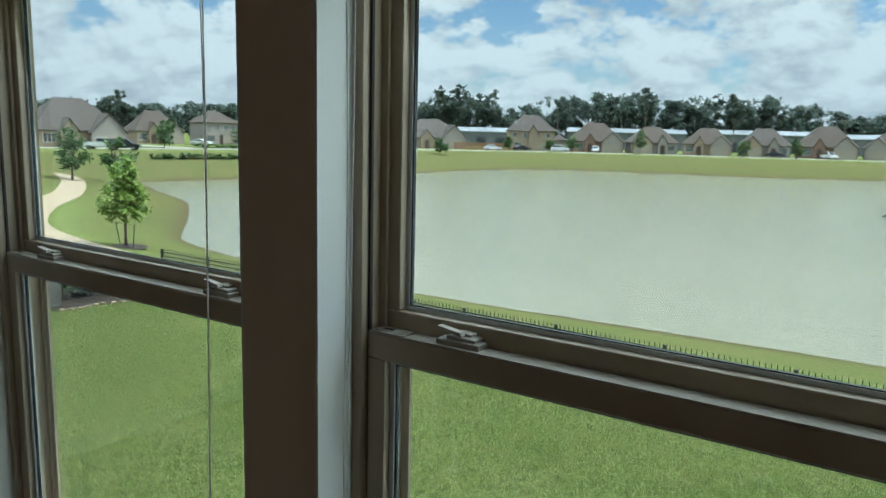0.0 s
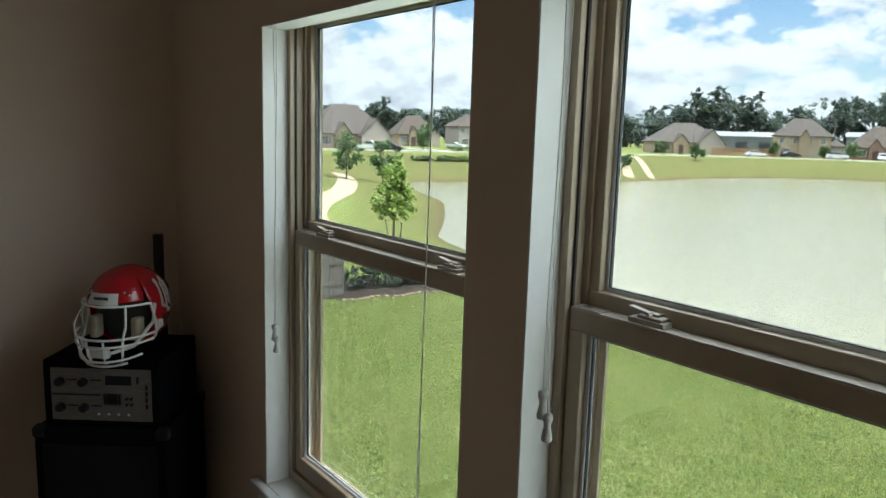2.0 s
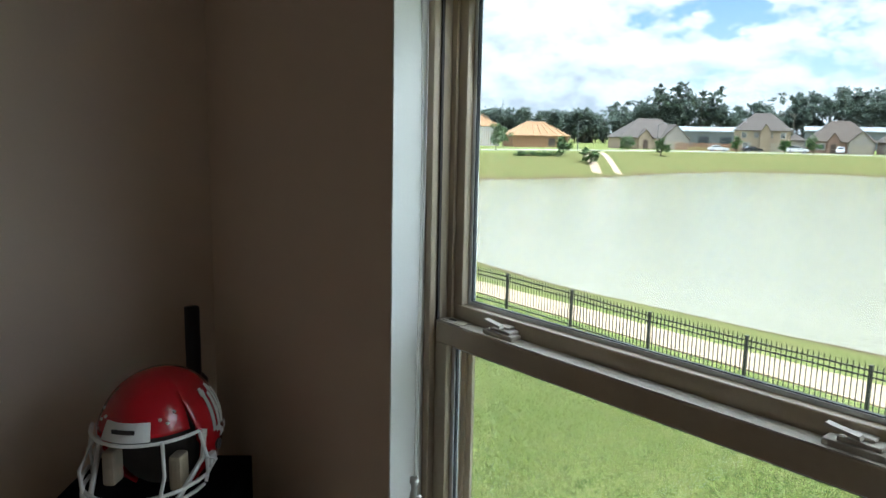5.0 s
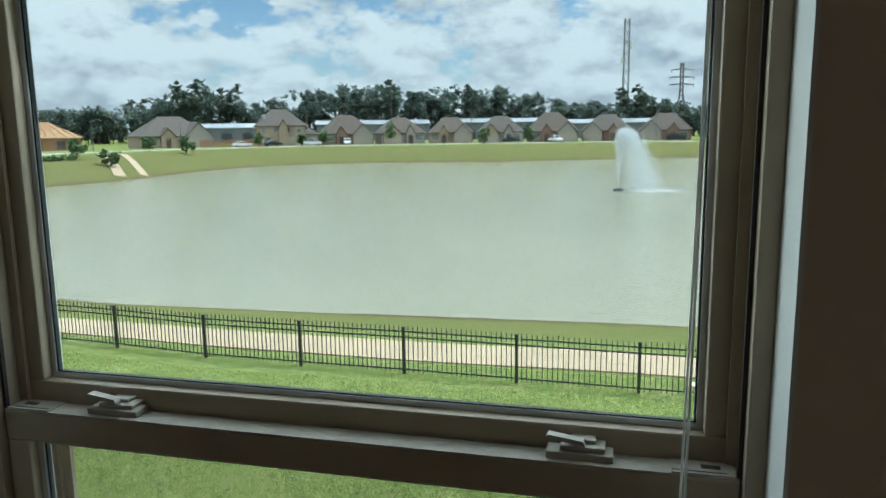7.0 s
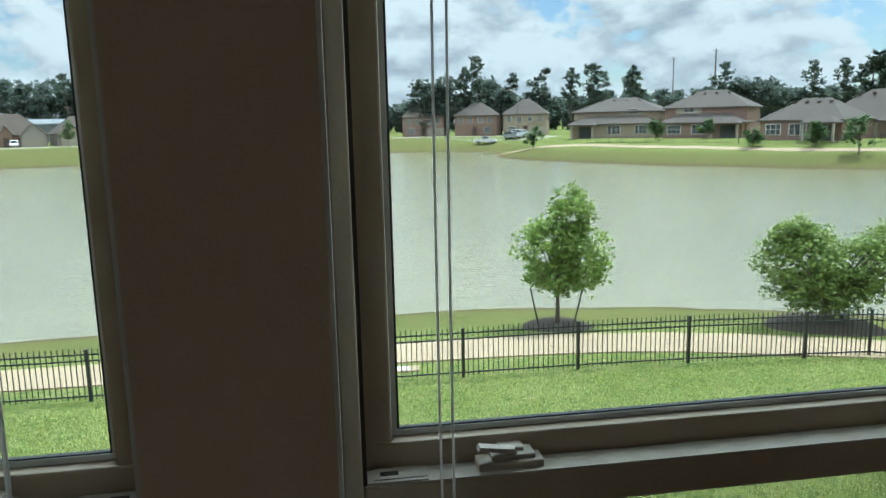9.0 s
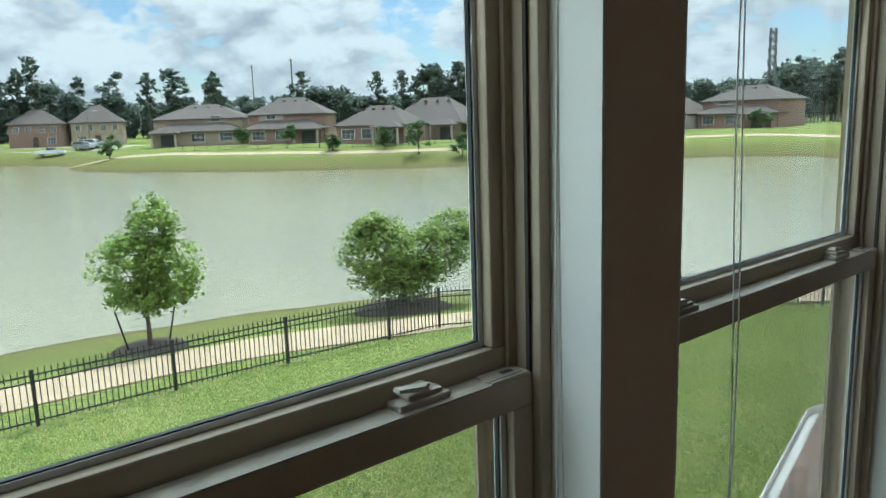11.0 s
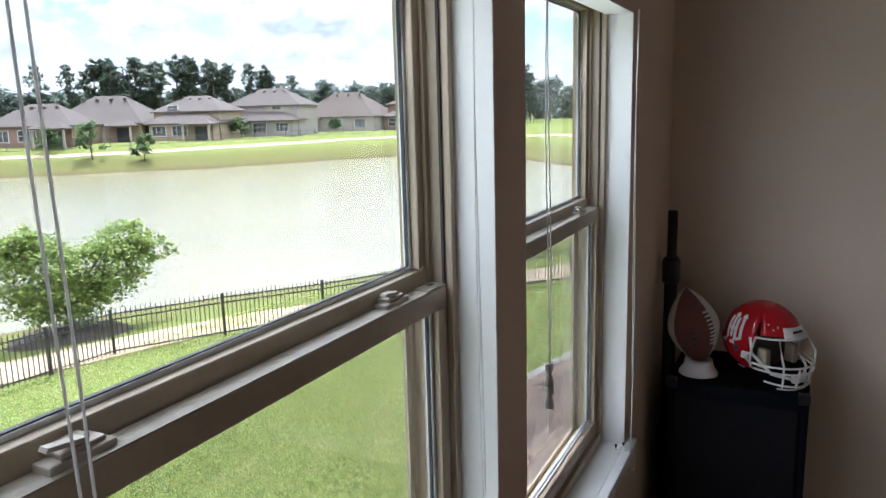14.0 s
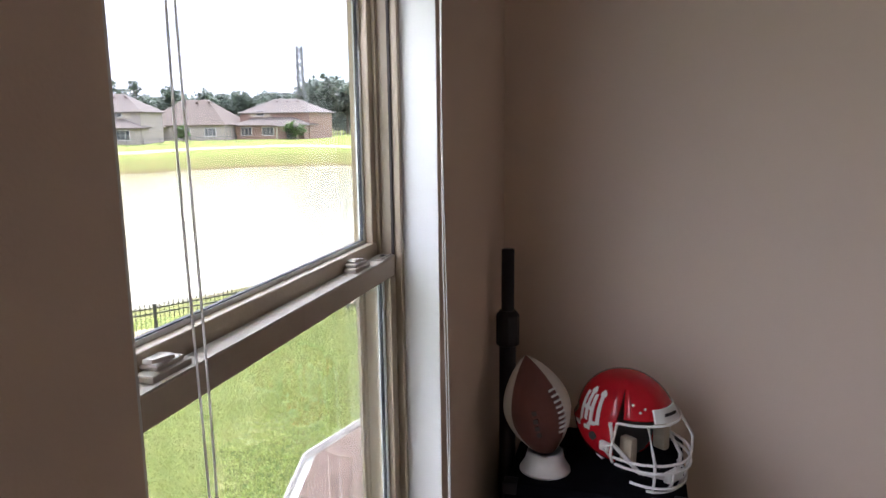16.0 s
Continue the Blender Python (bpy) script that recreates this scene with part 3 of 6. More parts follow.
def window(name):
    """A single-hung vinyl window in a drywall return, with stool, screen, two locks and tilt latches."""
    w = tagged(new(name), "almond vinyl single-hung window in a white drywall return", "window", "row of four windows", "structure")
    bm = boxed(0, 0.004, 0.0005, 0.075, SILL, HEAD - 0.004)
    part("return_side", bm, M["white"], w)
    part("return_side", boxed(WW - 0.004, WW, 0.0005, 0.075, SILL, HEAD - 0.004), M["white"], w)
    part("return_head", boxed(0, WW, 0.0005, 0.075, HEAD - 0.004, HEAD), M["white"], w)
    bm = boxed(-0.055, WW + 0.055, -0.03, -0.0005, SILL - 0.022, SILL, bevel=0.005)
    box(bm, 0.0005, WW - 0.0005, -0.0005, 0.08, SILL - 0.022, SILL)
    part("window_sill", bm, M["trim"], w, "white painted stool")
    part("apron", boxed(-0.03, WW + 0.03, -0.014, -0.001, SILL - 0.075, SILL - 0.0225, bevel=0.003), M["trim"], w)
    # outer frame with stepped tracks
    f = part("window_frame", ring(bmesh.new(), 0.004, WW - 0.004, SILL, HEAD + 0.065, 0.018, 0.03, 0.018, 0.072, 0.168, 0.002), M["vinyl"], w)
    for s in (0, 1):
        for k, (a, y0, y1) in enumerate(((0.022, 0.112, 0.118), (0.022, 0.1505, 0.166))):
            xa = a if s == 0 else WW - a - 0.012
            part("track", boxed(xa, xa + 0.012, y0, y1, SILL + 0.03, HEAD + 0.046), M["vinyl"], f)
        xa = 0.0225 if s == 0 else WW - 0.0265
        part("weatherstrip", boxed(xa, xa + 0.004, 0.086, 0.091, 1.2925, HEAD + 0.046), M["slot"], f)
    # upper sash
    u = part("upper_sash", ring(bmesh.new(), 0.0245, WW - 0.0245, 1.268, HEAD + 0.045, 0.030, 0.052, 0.036, 0.119, 0.150, 0.003), M["vinyl"], w)
    part("glazing_bead", ring(bmesh.new(), 0.0548, WW - 0.0548, 1.3205, HEAD + 0.0085, 0.006, 0.006, 0.006, 0.134, 0.146), M["bead"], u)
    part("gasket", ring(bmesh.new(), 0.0612, WW - 0.0612, 1.3267, HEAD + 0.0023, 0.002, 0.0015, 0.002, 0.136, 0.142), M["gasket"], u)
    p = part("pane", boxed(0.0615, WW - 0.0615, 0.137, 0.141, 1.327, HEAD + 0.002), M["glass"], u, "glass pane tinted darker to dim the view outdoors")
    # shadow off: direct light comes in past the dimming tint
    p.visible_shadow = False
    # lower sash
    l = part("lower_sash", ring(bmesh.new(), 0.0235, WW - 0.0235, SILL + 0.0305, 1.2915, 0.032, 0.048, 0.038, 0.084, 0.1175, 0.003), M["vinyl"], w)
    part("rail_top", boxed(0.0245, WW - 0.0245, 0.0848, 0.1165, 1.2916, 1.2932), M["palevinyl"], l, "paler top of the meeting rail")
    part("glazing_bead", ring(bmesh.new(), 0.0558, WW - 0.0558, SILL + 0.0788, 1.2532, 0.008, 0.008, 0.006, 0.097, 0.110), M["bead"], l)
    part("gasket", ring(bmesh.new(), 0.064, WW - 0.064, SILL + 0.087, 1.247, 0.002, 0.0015, 0.002, 0.100, 0.106), M["gasket"], l)
    p = part("pane", boxed(0.0645, WW - 0.0645, 0.101, 0.105, SILL + 0.0875, 1.2465), M["glass"], l, "glass pane tinted darker to dim the view outdoors")
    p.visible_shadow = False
    for x in (0.172, 0.724):
        sash_lock(l, x)
    for s in (0, 1):
        def fx(x):
            return x if s == 0 else WW - x
        def span(a, b):
            return (min(fx(a), fx(b)), max(fx(a), fx(b)))
        lt = part("tilt_latch", boxed(*span(0.027, 0.087), 0.0855, 0.1155, 1.2933, 1.2953, bevel=0.0008), M["palevinyl"], l, "flush tilt latch")
        part("latch_slot", boxed(*span(0.040, 0.058), 0.098, 0.106, 1.2954, 1.2958), M["slot"], lt)
        part("latch_line", boxed(*span(0.034, 0.086), 0.0895, 0.0910, 1.2954, 1.2957), M["slot"], lt)
    # half screen outside
    sc = part("screen_frame", ring(bmesh.new(), 0.036, WW - 0.036, SILL + 0.032, 1.262, 0.014, 0.014, 0.014, 0.1535, 0.160), M["vinyl"], w)
    s_ = part("screen", boxed(0.050, WW - 0.050, 0.1565, 0.157, SILL + 0.046, 1.248), M["screen"], sc, "fine insect screen")
    s_.visible_shadow = False
    return w


first = window("window_1")
wins = [first]
for i, o in enumerate(WIN[1:]):
    wins.append(copy_thing(first, pose(o, 0, 0)))
    wins[-1].name = f"window_{i + 2}"


def cord_set(win, x, y, tassels, bottom, sway, label):
    """A pair of thin blind cords hanging from the head of a window, with turned tassels at their ends or trailing on."""
    c = tagged(new("blind_cord"), label)
    c.parent, c.location = win, (x, y, HEAD)
    for k, dx in enumerate((-0.006, 0.006)):
        end = (tassels[k] if tassels else bottom[k]) - HEAD
        n = 14
        pts = []
        for j in range(n + 1):
            q = j / n
            pts.append((dx * (0.12 + 0.5 * q if not tassels else 1 - 0.35 * q) + sway * math.sin(q * 2.6 + k * 0.5) * q, 0.004 * math.sin(q * 5 + k), end * q - 0.002))
        part("cord", tube(bmesh.new(), pts, 0.0012, 6), M["cord"], c, smooth=True)
        if tassels:
            prof = [(0.002, 0.0), (0.0075, -0.002), (0.0085, -0.010), (0.006, -0.016), (0.005, -0.022), (0.0075, -0.032), (0.0092, -0.042), (0.008, -0.046), (0.001, -0.047)]
            part("tassel", lathe(bmesh.new(), [(r, h) for r, h in prof], 14, (pts[-1][0], pts[-1][1], end)), M["tassel"], c, "turned plastic tassel", smooth=True)
    return c


LEFT = ((1.045, 1.012), (1.185, 1.150), (1.075, 1.038), (1.095, 1.045))
for i, o in enumerate(WIN):
    cord_set(wins[i], (0.088, 0.090, 0.082, 0.047)[i], (-0.004, -0.029, -0.027, -0.029)[i], LEFT[i], None, 0.004 * (-1) ** i, "pair of white lift cords with grey plastic tassels")
    cord_set(wins[i], (0.819, 0.826, 0.812, 0.840)[i], (-0.03, -0.004, -0.006, -0.028)[i], None, (0.562, 0.548) if i < 3 else (0.5, 0.52), -0.012 + 0.006 * i, "pair of long white tilt cords hanging by the glass")
bm = bmesh.new()
tube(bm, [(0.845 + 0.016 * math.cos(a) + 0.018, -0.038, 0.5 + 0.028 * math.sin(a)) for a in np.linspace(-2.6, 3.0, 18)], 0.0012, 6)
part("cord_loop", bm, M["cord"], wins[3], "loose loop of thin white cord", True)

# small white blind brackets left on the last stool
for dx, dy, rz in ((0.0, 0.0, 15), (0.022, -0.018, 70)):
    br = thing("blind_bracket", pose(WIN[3] + 0.835 + dx, 0.012 + dy, SILL, 0, 0, rz), "small white plastic blind bracket lying on the stool", "bracket", "loose brackets")
    part("base", boxed(-0.013, 0.013, -0.007, 0.007, 0, 0.005, bevel=0.001), M["whiteplastic"], br)
    part("arm", boxed(-0.004, 0.010, -0.005, 0.005, 0.005, 0.014, bevel=0.001), M["whiteplastic"], br)
    part("screw", lathe(bmesh.new(), [(0.0025, 0.014), (0.0025, 0.022), (0.0045, 0.022), (0.0045, 0.025)], 8), M["blackplastic"], br)


def speaker(m, w, d, h, label):
    """A carpeted loudspeaker box with steel grille, corner caps, handle and feet; the front looks along -y."""
    s = thing("loudspeaker", m, label, "loudspeaker")
    part("cabinet", boxed(-w / 2, w / 2, 0, d, 0.012, h, bevel=0.012), M["black"], s)
    part("grille", boxed(-w / 2 + 0.03, w / 2 - 0.03, -0.008, -0.0005, 0.05, h - 0.05, bevel=0.003), M["grille"], s, "perforated steel grille")
    for sx in (-1, 1):
        for y in (0.0, d):
            part("corner_cap", boxed(min(sx * (w / 2 + 0.003), sx * (w / 2 - 0.034)), max(sx * (w / 2 + 0.003), sx * (w / 2 - 0.034)), -0.003 if y == 0 else d - 0.034, 0.034 if y == 0 else d + 0.003, h - 0.03, h + 0.003, bevel=0.006), M["blackplastic"], s)
            part("foot", lathe(bmesh.new(), [(0.018, 0), (0.018, 0.012)], 10, (sx * (w / 2 - 0.04), min(max(y, 0.04), d - 0.04), 0)), M["blackplastic"], s)
    return s


def helmet(m, label):
    """A red football helmet with white face mask; it looks along -y, its origin under the middle of the shell."""
    h = thing("football_helmet", m, label, "helmet", "football helmets")
    A, B, C, zc = 0.112, 0.140, 0.128, 0.142
    nu, nv = 48, 26

    def at(az, el, k=1.0):
        """Azimuth from the front, elevation: a point of the shell."""
        a, e = radians(az), radians(el)
        low = 1.0 + 0.06 * max(0, -math.sin(e))
        return Vector((math.sin(a) * math.cos(e) * A * k * low, -math.cos(a) * math.cos(e) * B * k + (0.012 if el < 0 else 0.0), zc + math.sin(e) * C * k))

    bm = bmesh.new()
    grid = {}
    for i in range(nu):
        az = -180 + 360 * i / nu
        front = abs(az)
        # lower rim: deep at the jaw, cut away over the face
        for j in range(nv + 1):
            rim = -62 if front > 95 else (-62 if front > 62 else None)
            if rim is None:
                rim = 16
            el = rim + (90 - rim) * j / nv
            grid[i, j] = bm.verts.new(at(az, el)) if j < nv else None
    crown = bm.verts.new(at(0, 90))
    for i in range(nu):
        k = (i + 1) % nu
        wa, wb = abs(-180 + 360 * i / nu), abs(-180 + 360 * k / nu) if k else 180
        if (wa > 62) != (wb > 62):
            # side of the face opening: join only the rows above it
            for j in range(nv - 1):
                va, vb = grid[i, j], grid[k, j]
                vc, vd = grid[k, j + 1], grid[i, j + 1]
                lo = grid[k, j] if wa <= 62 else grid[i, j]
                if lo.co.z > zc + 0.028:
                    bm.faces.new((va, vb, vc, vd))
            bm.faces.new((grid[i, nv - 1], grid[k, nv - 1], crown))
            continue
        for j in range(nv - 1):
            bm.faces.new((grid[i, j], grid[k, j], grid[k, j + 1], grid[i, j + 1]))
        bm.faces.new((grid[i, nv - 1], grid[k, nv - 1], crown))
    bmesh.ops.delete(bm, geom=[v for v in bm.verts if not v.link_faces], context="VERTS")
    shell = part("shell", bm, M["red"], h, "glossy red shell", smooth=True)
    so = shell.modifiers.new("thickness", "SOLIDIFY")
    so.thickness, so.offset = 0.005, -1
    # padding inside
    bm = bmesh.new()
    bmesh.ops.create_uvsphere(bm, u_segments=24, v_segments=14, radius=1.0)
    for v in bm.verts:
        v.co = Vector((v.co.x * A * 0.88, max(v.co.y * B * 0.88, -0.062) + 0.02, zc + v.co.z * C * 0.86))
    part("padding", bm, M["padding"], h, "dark inner padding", smooth=True)
    part("jaw_pad", boxed(0.055, 0.080, -0.085, -0.045, 0.055, 0.125, bevel=0.008), M["tanpad"], h)
    part("jaw_pad", boxed(-0.080, -0.055, -0.085, -0.045, 0.055, 0.125, bevel=0.008), M["tanpad"], h)
    # front bumper
    bm = bmesh.new()
    rows = []
    for az in range(-24, 25, 6):
        rows.append([bm.verts.new(at(az, el, k)) for el, k in ((14, 1.0), (14, 1.07), (29, 1.05), (29, 1.0))])
    for a, b in zip(rows, rows[1:]):
        for q in range(4):
            bm.faces.new((a[q], b[q], b[(q + 1) % 4], a[(q + 1) % 4]))
    bm.faces.new(rows[0])
    bm.faces.new(rows[-1])
    bumper = part("front_bumper", bm, M["whiteplastic"], h, "white front bumper")
    bm = bmesh.new()
    for az in range(-8, 9, 4):
        p = at(az, 22, 1.075)
        box(bm, p.x - 0.006, p.x + 0.006, p.y - 0.001, p.y + 0.001, p.z - 0.004, p.z + 0.004)
    part("mark", bm, M["padding"], bumper)
    # mask wires
    def wire(points, r=0.0037):
        part("mask_bar", tube(bmesh.new(), points, r, 8), M["whiteplastic"], h, "white coated mask bar", smooth=True)

    def arc(z, out, half, n=14, drop=0.0, w=0.118):
        return [(w * math.sin(radians(a)), -0.045 - out * math.cos(radians(a)), z - drop * math.cos(radians(a))) for a in np.linspace(-half, half, n)]

    wire([tuple(at(a, 12, 1.08)) for a in np.linspace(-66, 66, 15)])
    wire(arc(0.083, 0.135, 84, 16, 0.004, 0.120))
    wire(arc(0.066, 0.138, 82, 16, 0.008, 0.118))
    wire(arc(0.032, 0.128, 66, 14, 0.020, 0.108))
    wire(arc(0.012, 0.115, 46, 10, 0.016, 0.095))
    for a in (-38, -13, 13, 38):
        s_, c_ = math.sin(radians(a)), math.cos(radians(a))
        wire([(0.118 * s_, -0.045 - 0.136 * c_, 0.074), (0.110 * s_, -0.045 - 0.130 * c_, 0.030), (0.098 * s_ * 0.95, -0.045 - 0.116 * c_, 0.004)])
    for s in (-1, 1):
        e = at(66 * s, 12, 1.08)
        wire([tuple(e), (s * 0.120, -0.055, 0.118), (s * 0.1185, -0.050, 0.083), (s * 0.117, -0.056, 0.066)])
        p2 = at(34 * s, 12, 1.08)
        wire([tuple(p2), (s * 0.082, -0.150, 0.118), (s * 0.074, -0.155, 0.078)])
        wire([(s * 0.120, -0.060, 0.118), (s * 0.126, -0.028, 0.100), (s * 0.119, -0.046, 0.083)], 0.0036)
        part("mask_clip", boxed(s * 0.116 - 0.006, s * 0.116 + 0.006, -0.040, -0.014, 0.088, 0.112, bevel=0.003), M["whiteplastic"], h)
        bm = bmesh.new()
        bmesh.ops.create_cone(bm, cap_ends=True, segments=16, radius1=0.011, radius2=0.011, depth=0.004, matrix=pose(s * 0.1125, 0.016, 0.112, 0, 90, 0))
        part("ear_hole", bm, M["padding"], h)
        # strap down the cheek to the chin cup
        st = [at(74 * s, 10, 1.03), at(66 * s, -14, 1.06), Vector((s * 0.085, -0.115, 0.052)), Vector((s * 0.03, -0.148, 0.034))]
        part("chin_strap", tube(bmesh.new(), [tuple(p) for p in st], 0.0055, 6), M["whiteplastic"], h, "white chin strap")
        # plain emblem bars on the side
        bm = bmesh.new()

        def bar(az0, el0, az1, el1):
            q = [at(s * a, e_, 1.006) for a, e_ in ((az0, el0), (az1, el0), (az1, el1), (az0, el1))]
            q2 = [at(s * a, e_, 1.016) for a, e_ in ((az0, el0), (az1, el0), (az1, el1), (az0, el1))]
            va, vb = [bm.verts.new(p) for p in q], [bm.verts.new(p) for p in q2]
            bm.faces.new(vb)
            for i in range(4):
                bm.faces.new((va[i], vb[i], vb[(i + 1) % 4], va[(i + 1) % 4]))

        for a, lo, hi in ((88, 2, 40), (98, -6, 32), (106, 2, 40), (115, -6, 32)):
            for e0 in range(lo, hi, 6):
                bar(a, e0, a + 5, e0 + 6)
        for e0, a0, a1 in ((-1, 90, 100), (14, 100, 117), (36, 86, 95), (36, 104, 113), (-8, 96, 105), (-8, 113, 122)):
            bar(a0, e0, a1, e0 + 5)
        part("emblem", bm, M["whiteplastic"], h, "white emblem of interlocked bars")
        for el_, az_ in ((18, 40), (26, 48), (22, 33)):
            p = at(s * az_, el_ + 8, 1.0)
            bm = bmesh.new()
            bmesh.ops.create_icosphere(bm, subdivisions=1, radius=0.004, matrix=Matrix.Translation(p))
            part("rivet", bm, M["whiteplastic"], h)
    bm = boxed(-0.030, 0.030, -0.165, -0.145, 0.020, 0.048, bevel=0.006)
    part("chin_cup", bm, M["whiteplastic"], h, "white chin cup")
    bm = bmesh.new()
    tube(bm, [tuple(at(a, -60, 1.01)) for a in list(np.linspace(100, 180, 8)) + list(np.linspace(-172, -100, 8))], 0.004, 6)
    part("rim_trim", bm, M["whiteplastic"], h)
    return h


def pole_stand(x, y, top, lean, label, knob=-90):
    """A telescopic stand pole, its wider lower tube, collar with knob and folded legs."""
    s = thing("stand_pole", pose(x, y, FLOOR, lean[0], lean[1], 0), label, "stand", "stand poles in the corners")
    hgt = top - FLOOR
    part("inner_tube", tube(bmesh.new(), [(0, 0, hgt * 0.72), (0, 0, hgt)], 0.0175, 14), M["blackplastic"], s, smooth=True)
    part("outer_tube", tube(bmesh.new(), [(0, 0, 0.05), (0, 0, hgt * 0.80)], 0.023, 14), M["blackplastic"], s, smooth=True)
    col = part("collar", lathe(bmesh.new(), [(0.024, hgt * 0.80), (0.032, hgt * 0.805), (0.032, hgt * 0.865), (0.022, hgt * 0.875)], 14), M["blackplastic"], s)
    part("knob", tube(bmesh.new(), [(math.cos(radians(knob)) * q, math.sin(radians(knob)) * q, hgt * 0.835) for q in (0.028, 0.052, 0.072)], [0.008, 0.016, 0.016], 10), M["blackplastic"], col)
    part("hub", lathe(bmesh.new(), [(0.03, 0.42), (0.036, 0.43), (0.036, 0.5), (0.025, 0.51)], 12), M["blackplastic"], s)
    for a in (200, 320, 80):
        c, n = math.cos(radians(a)), math.sin(radians(a))
        lg = part("leg", tube(bmesh.new(), [(c * 0.03, n * 0.012, 0.48), (c * 0.05, n * 0.018, 0.02)], 0.010, 8), M["blackplastic"], s)
        part("rubber_foot", lathe(bmesh.new(), [(0.013, 0.0), (0.013, 0.03)], 8, (c * 0.05, n * 0.018, 0)), M["tyre"], lg)
    return s


# west corner: loudspeaker, mixer amplifier, helmet, pole
SP_H, AMP_H = 0.795, 0.205
speaker(pose(-0.335, -0.38, FLOOR, 0, 0, 52), 0.40, 0.34, SP_H, "black carpeted loudspeaker box standing on the floor in the corner")
amp = thing("mixer_amplifier", pose(-0.35, -0.365, FLOOR + SP_H, 0, 0, 52), "black powered mixer with a silver control panel on the loudspeaker", "amplifier")
part("case", boxed(-0.175, 0.175, 0.0, 0.31, 0.008, AMP_H, bevel=0.006), M["black"], amp)
panel = part("control_panel", boxed(-0.150, 0.150, -0.004, -0.0005, 0.022, AMP_H - 0.022), M["silver"], amp, "silver control panel")
part("display", boxed(0.015, 0.092, -0.0065, -0.0042, 0.135, 0.163), M["screenoff"], panel, "dark display")
part("switch", boxed(0.108, 0.114, -0.0075, -0.0042, 0.140, 0.162), M["blackplastic"], panel)
for x in (-0.122, -0.052):
    for z in (0.062, 0.142):
        k = part("knob", tube(bmesh.new(), [(x, -0.0042, z), (x, -0.018, z)], [0.014, 0.012], 14), M["blackplastic"], panel, "black jack or knob")
        part("line", boxed(x + 0.02, x + 0.052, -0.005, -0.0042, z + 0.004, z + 0.008), M["blackplastic"], panel)
for i in range(5):
    part("fader", boxed(0.010 + 0.011 * i, 0.015 + 0.011 * i, -0.012, -0.0042, 0.075, 0.108), M["blackplastic"], panel)
for i in range(4):
    part("small_knob", tube(bmesh.new(), [(0.078 + 0.014 * (i % 2), -0.0042, 0.076 + 0.018 * (i // 2)), (0.078 + 0.014 * (i % 2), -0.012, 0.076 + 0.018 * (i // 2))], 0.0045, 8), M["blackplastic"], panel)
    part("lit_button", boxed(-0.012 + 0.030 * i, -0.006 + 0.030 * i, -0.007, -0.0042, 0.040, 0.046), M["whiteplastic"], panel)
part("divider", boxed(-0.148, -0.004, -0.0052, -0.0042, 0.100, 0.105), M["blackplastic"], panel)
bm = bmesh.new()
for i in range(4):
    box(bm, 0.132, 0.140, -0.0050, -0.0042, 0.062 + 0.020 * i, 0.077 + 0.020 * i)
part("lettering", bm, M["blackplastic"], panel, "unreadable dark lettering bars")
for x in (-0.15, 0.15):
    for y in (0.03, 0.28):
        part("foot", lathe(bmesh.new(), [(0.010, 0), (0.010, 0.009)], 8, (x, y, 0)), M["tyre"], amp)
helmet(pose(-0.42, -0.262, FLOOR + SP_H + AMP_H + 0.002, 0, 0, 44), "glossy red football helmet with white mask on the mixer")
pole_stand(-0.66, -0.10, 1.205, (0, 0), "black stand pole leaning in the west corner", -30)

# east corner: loudspeaker, football on its tee, helmet, pole
speaker(pose(4.335, -0.297, FLOOR, 0, 0, -90), 0.44, 0.38, 0.785, "black loudspeaker box standing on the floor in the corner")
TOP_R = FLOOR + 0.785 + 0.003
helmet(pose(4.495, -0.365, TOP_R, 0, 0, -38) @ Matrix.Diagonal((0.96, 0.96, 0.96, 1)), "glossy red football helmet with white mask on the loudspeaker")
tee = thing("football_stand", pose(4.43, -0.168, TOP_R), "white plastic stand holding the football", "stand")
part("cup", lathe(bmesh.new(), [(0.066, 0.0), (0.064, 0.006), (0.050, 0.028), (0.046, 0.050), (0.040, 0.050), (0.034, 0.020), (0.001, 0.015)], 20), M["whiteplastic"], tee, smooth=True)
ball = thing("football", pose(4.43, -0.146, TOP_R + 0.166, -12, -4, 0), "brown leather football with white panels and laces, upright on its stand", "football")


def ball_part(name, a0, a1, mat, label):
    """A lengthwise panel of the pointed ball, from one pole to the other."""
    bm = bmesh.new()
    cols = []
    for a in np.linspace(a0, a1, 12):
        col = []
        for q in np.linspace(-1, 1, 21):
            r = 0.086 * (1 - abs(q) ** 1.75) ** 0.88
            col.append(bm.verts.new((r * math.sin(radians(a)), -r * math.cos(radians(a)), 0.142 * q)))
        cols.append(col)
    for a, b in zip(cols, cols[1:]):
        for i in range(20):
            bm.faces.new((a[i], b[i], b[i + 1], a[i + 1]))
    bmesh.ops.remove_doubles(bm, verts=bm.verts, dist=1e-5)
    return part(name, bm, mat, ball, label, smooth=True)


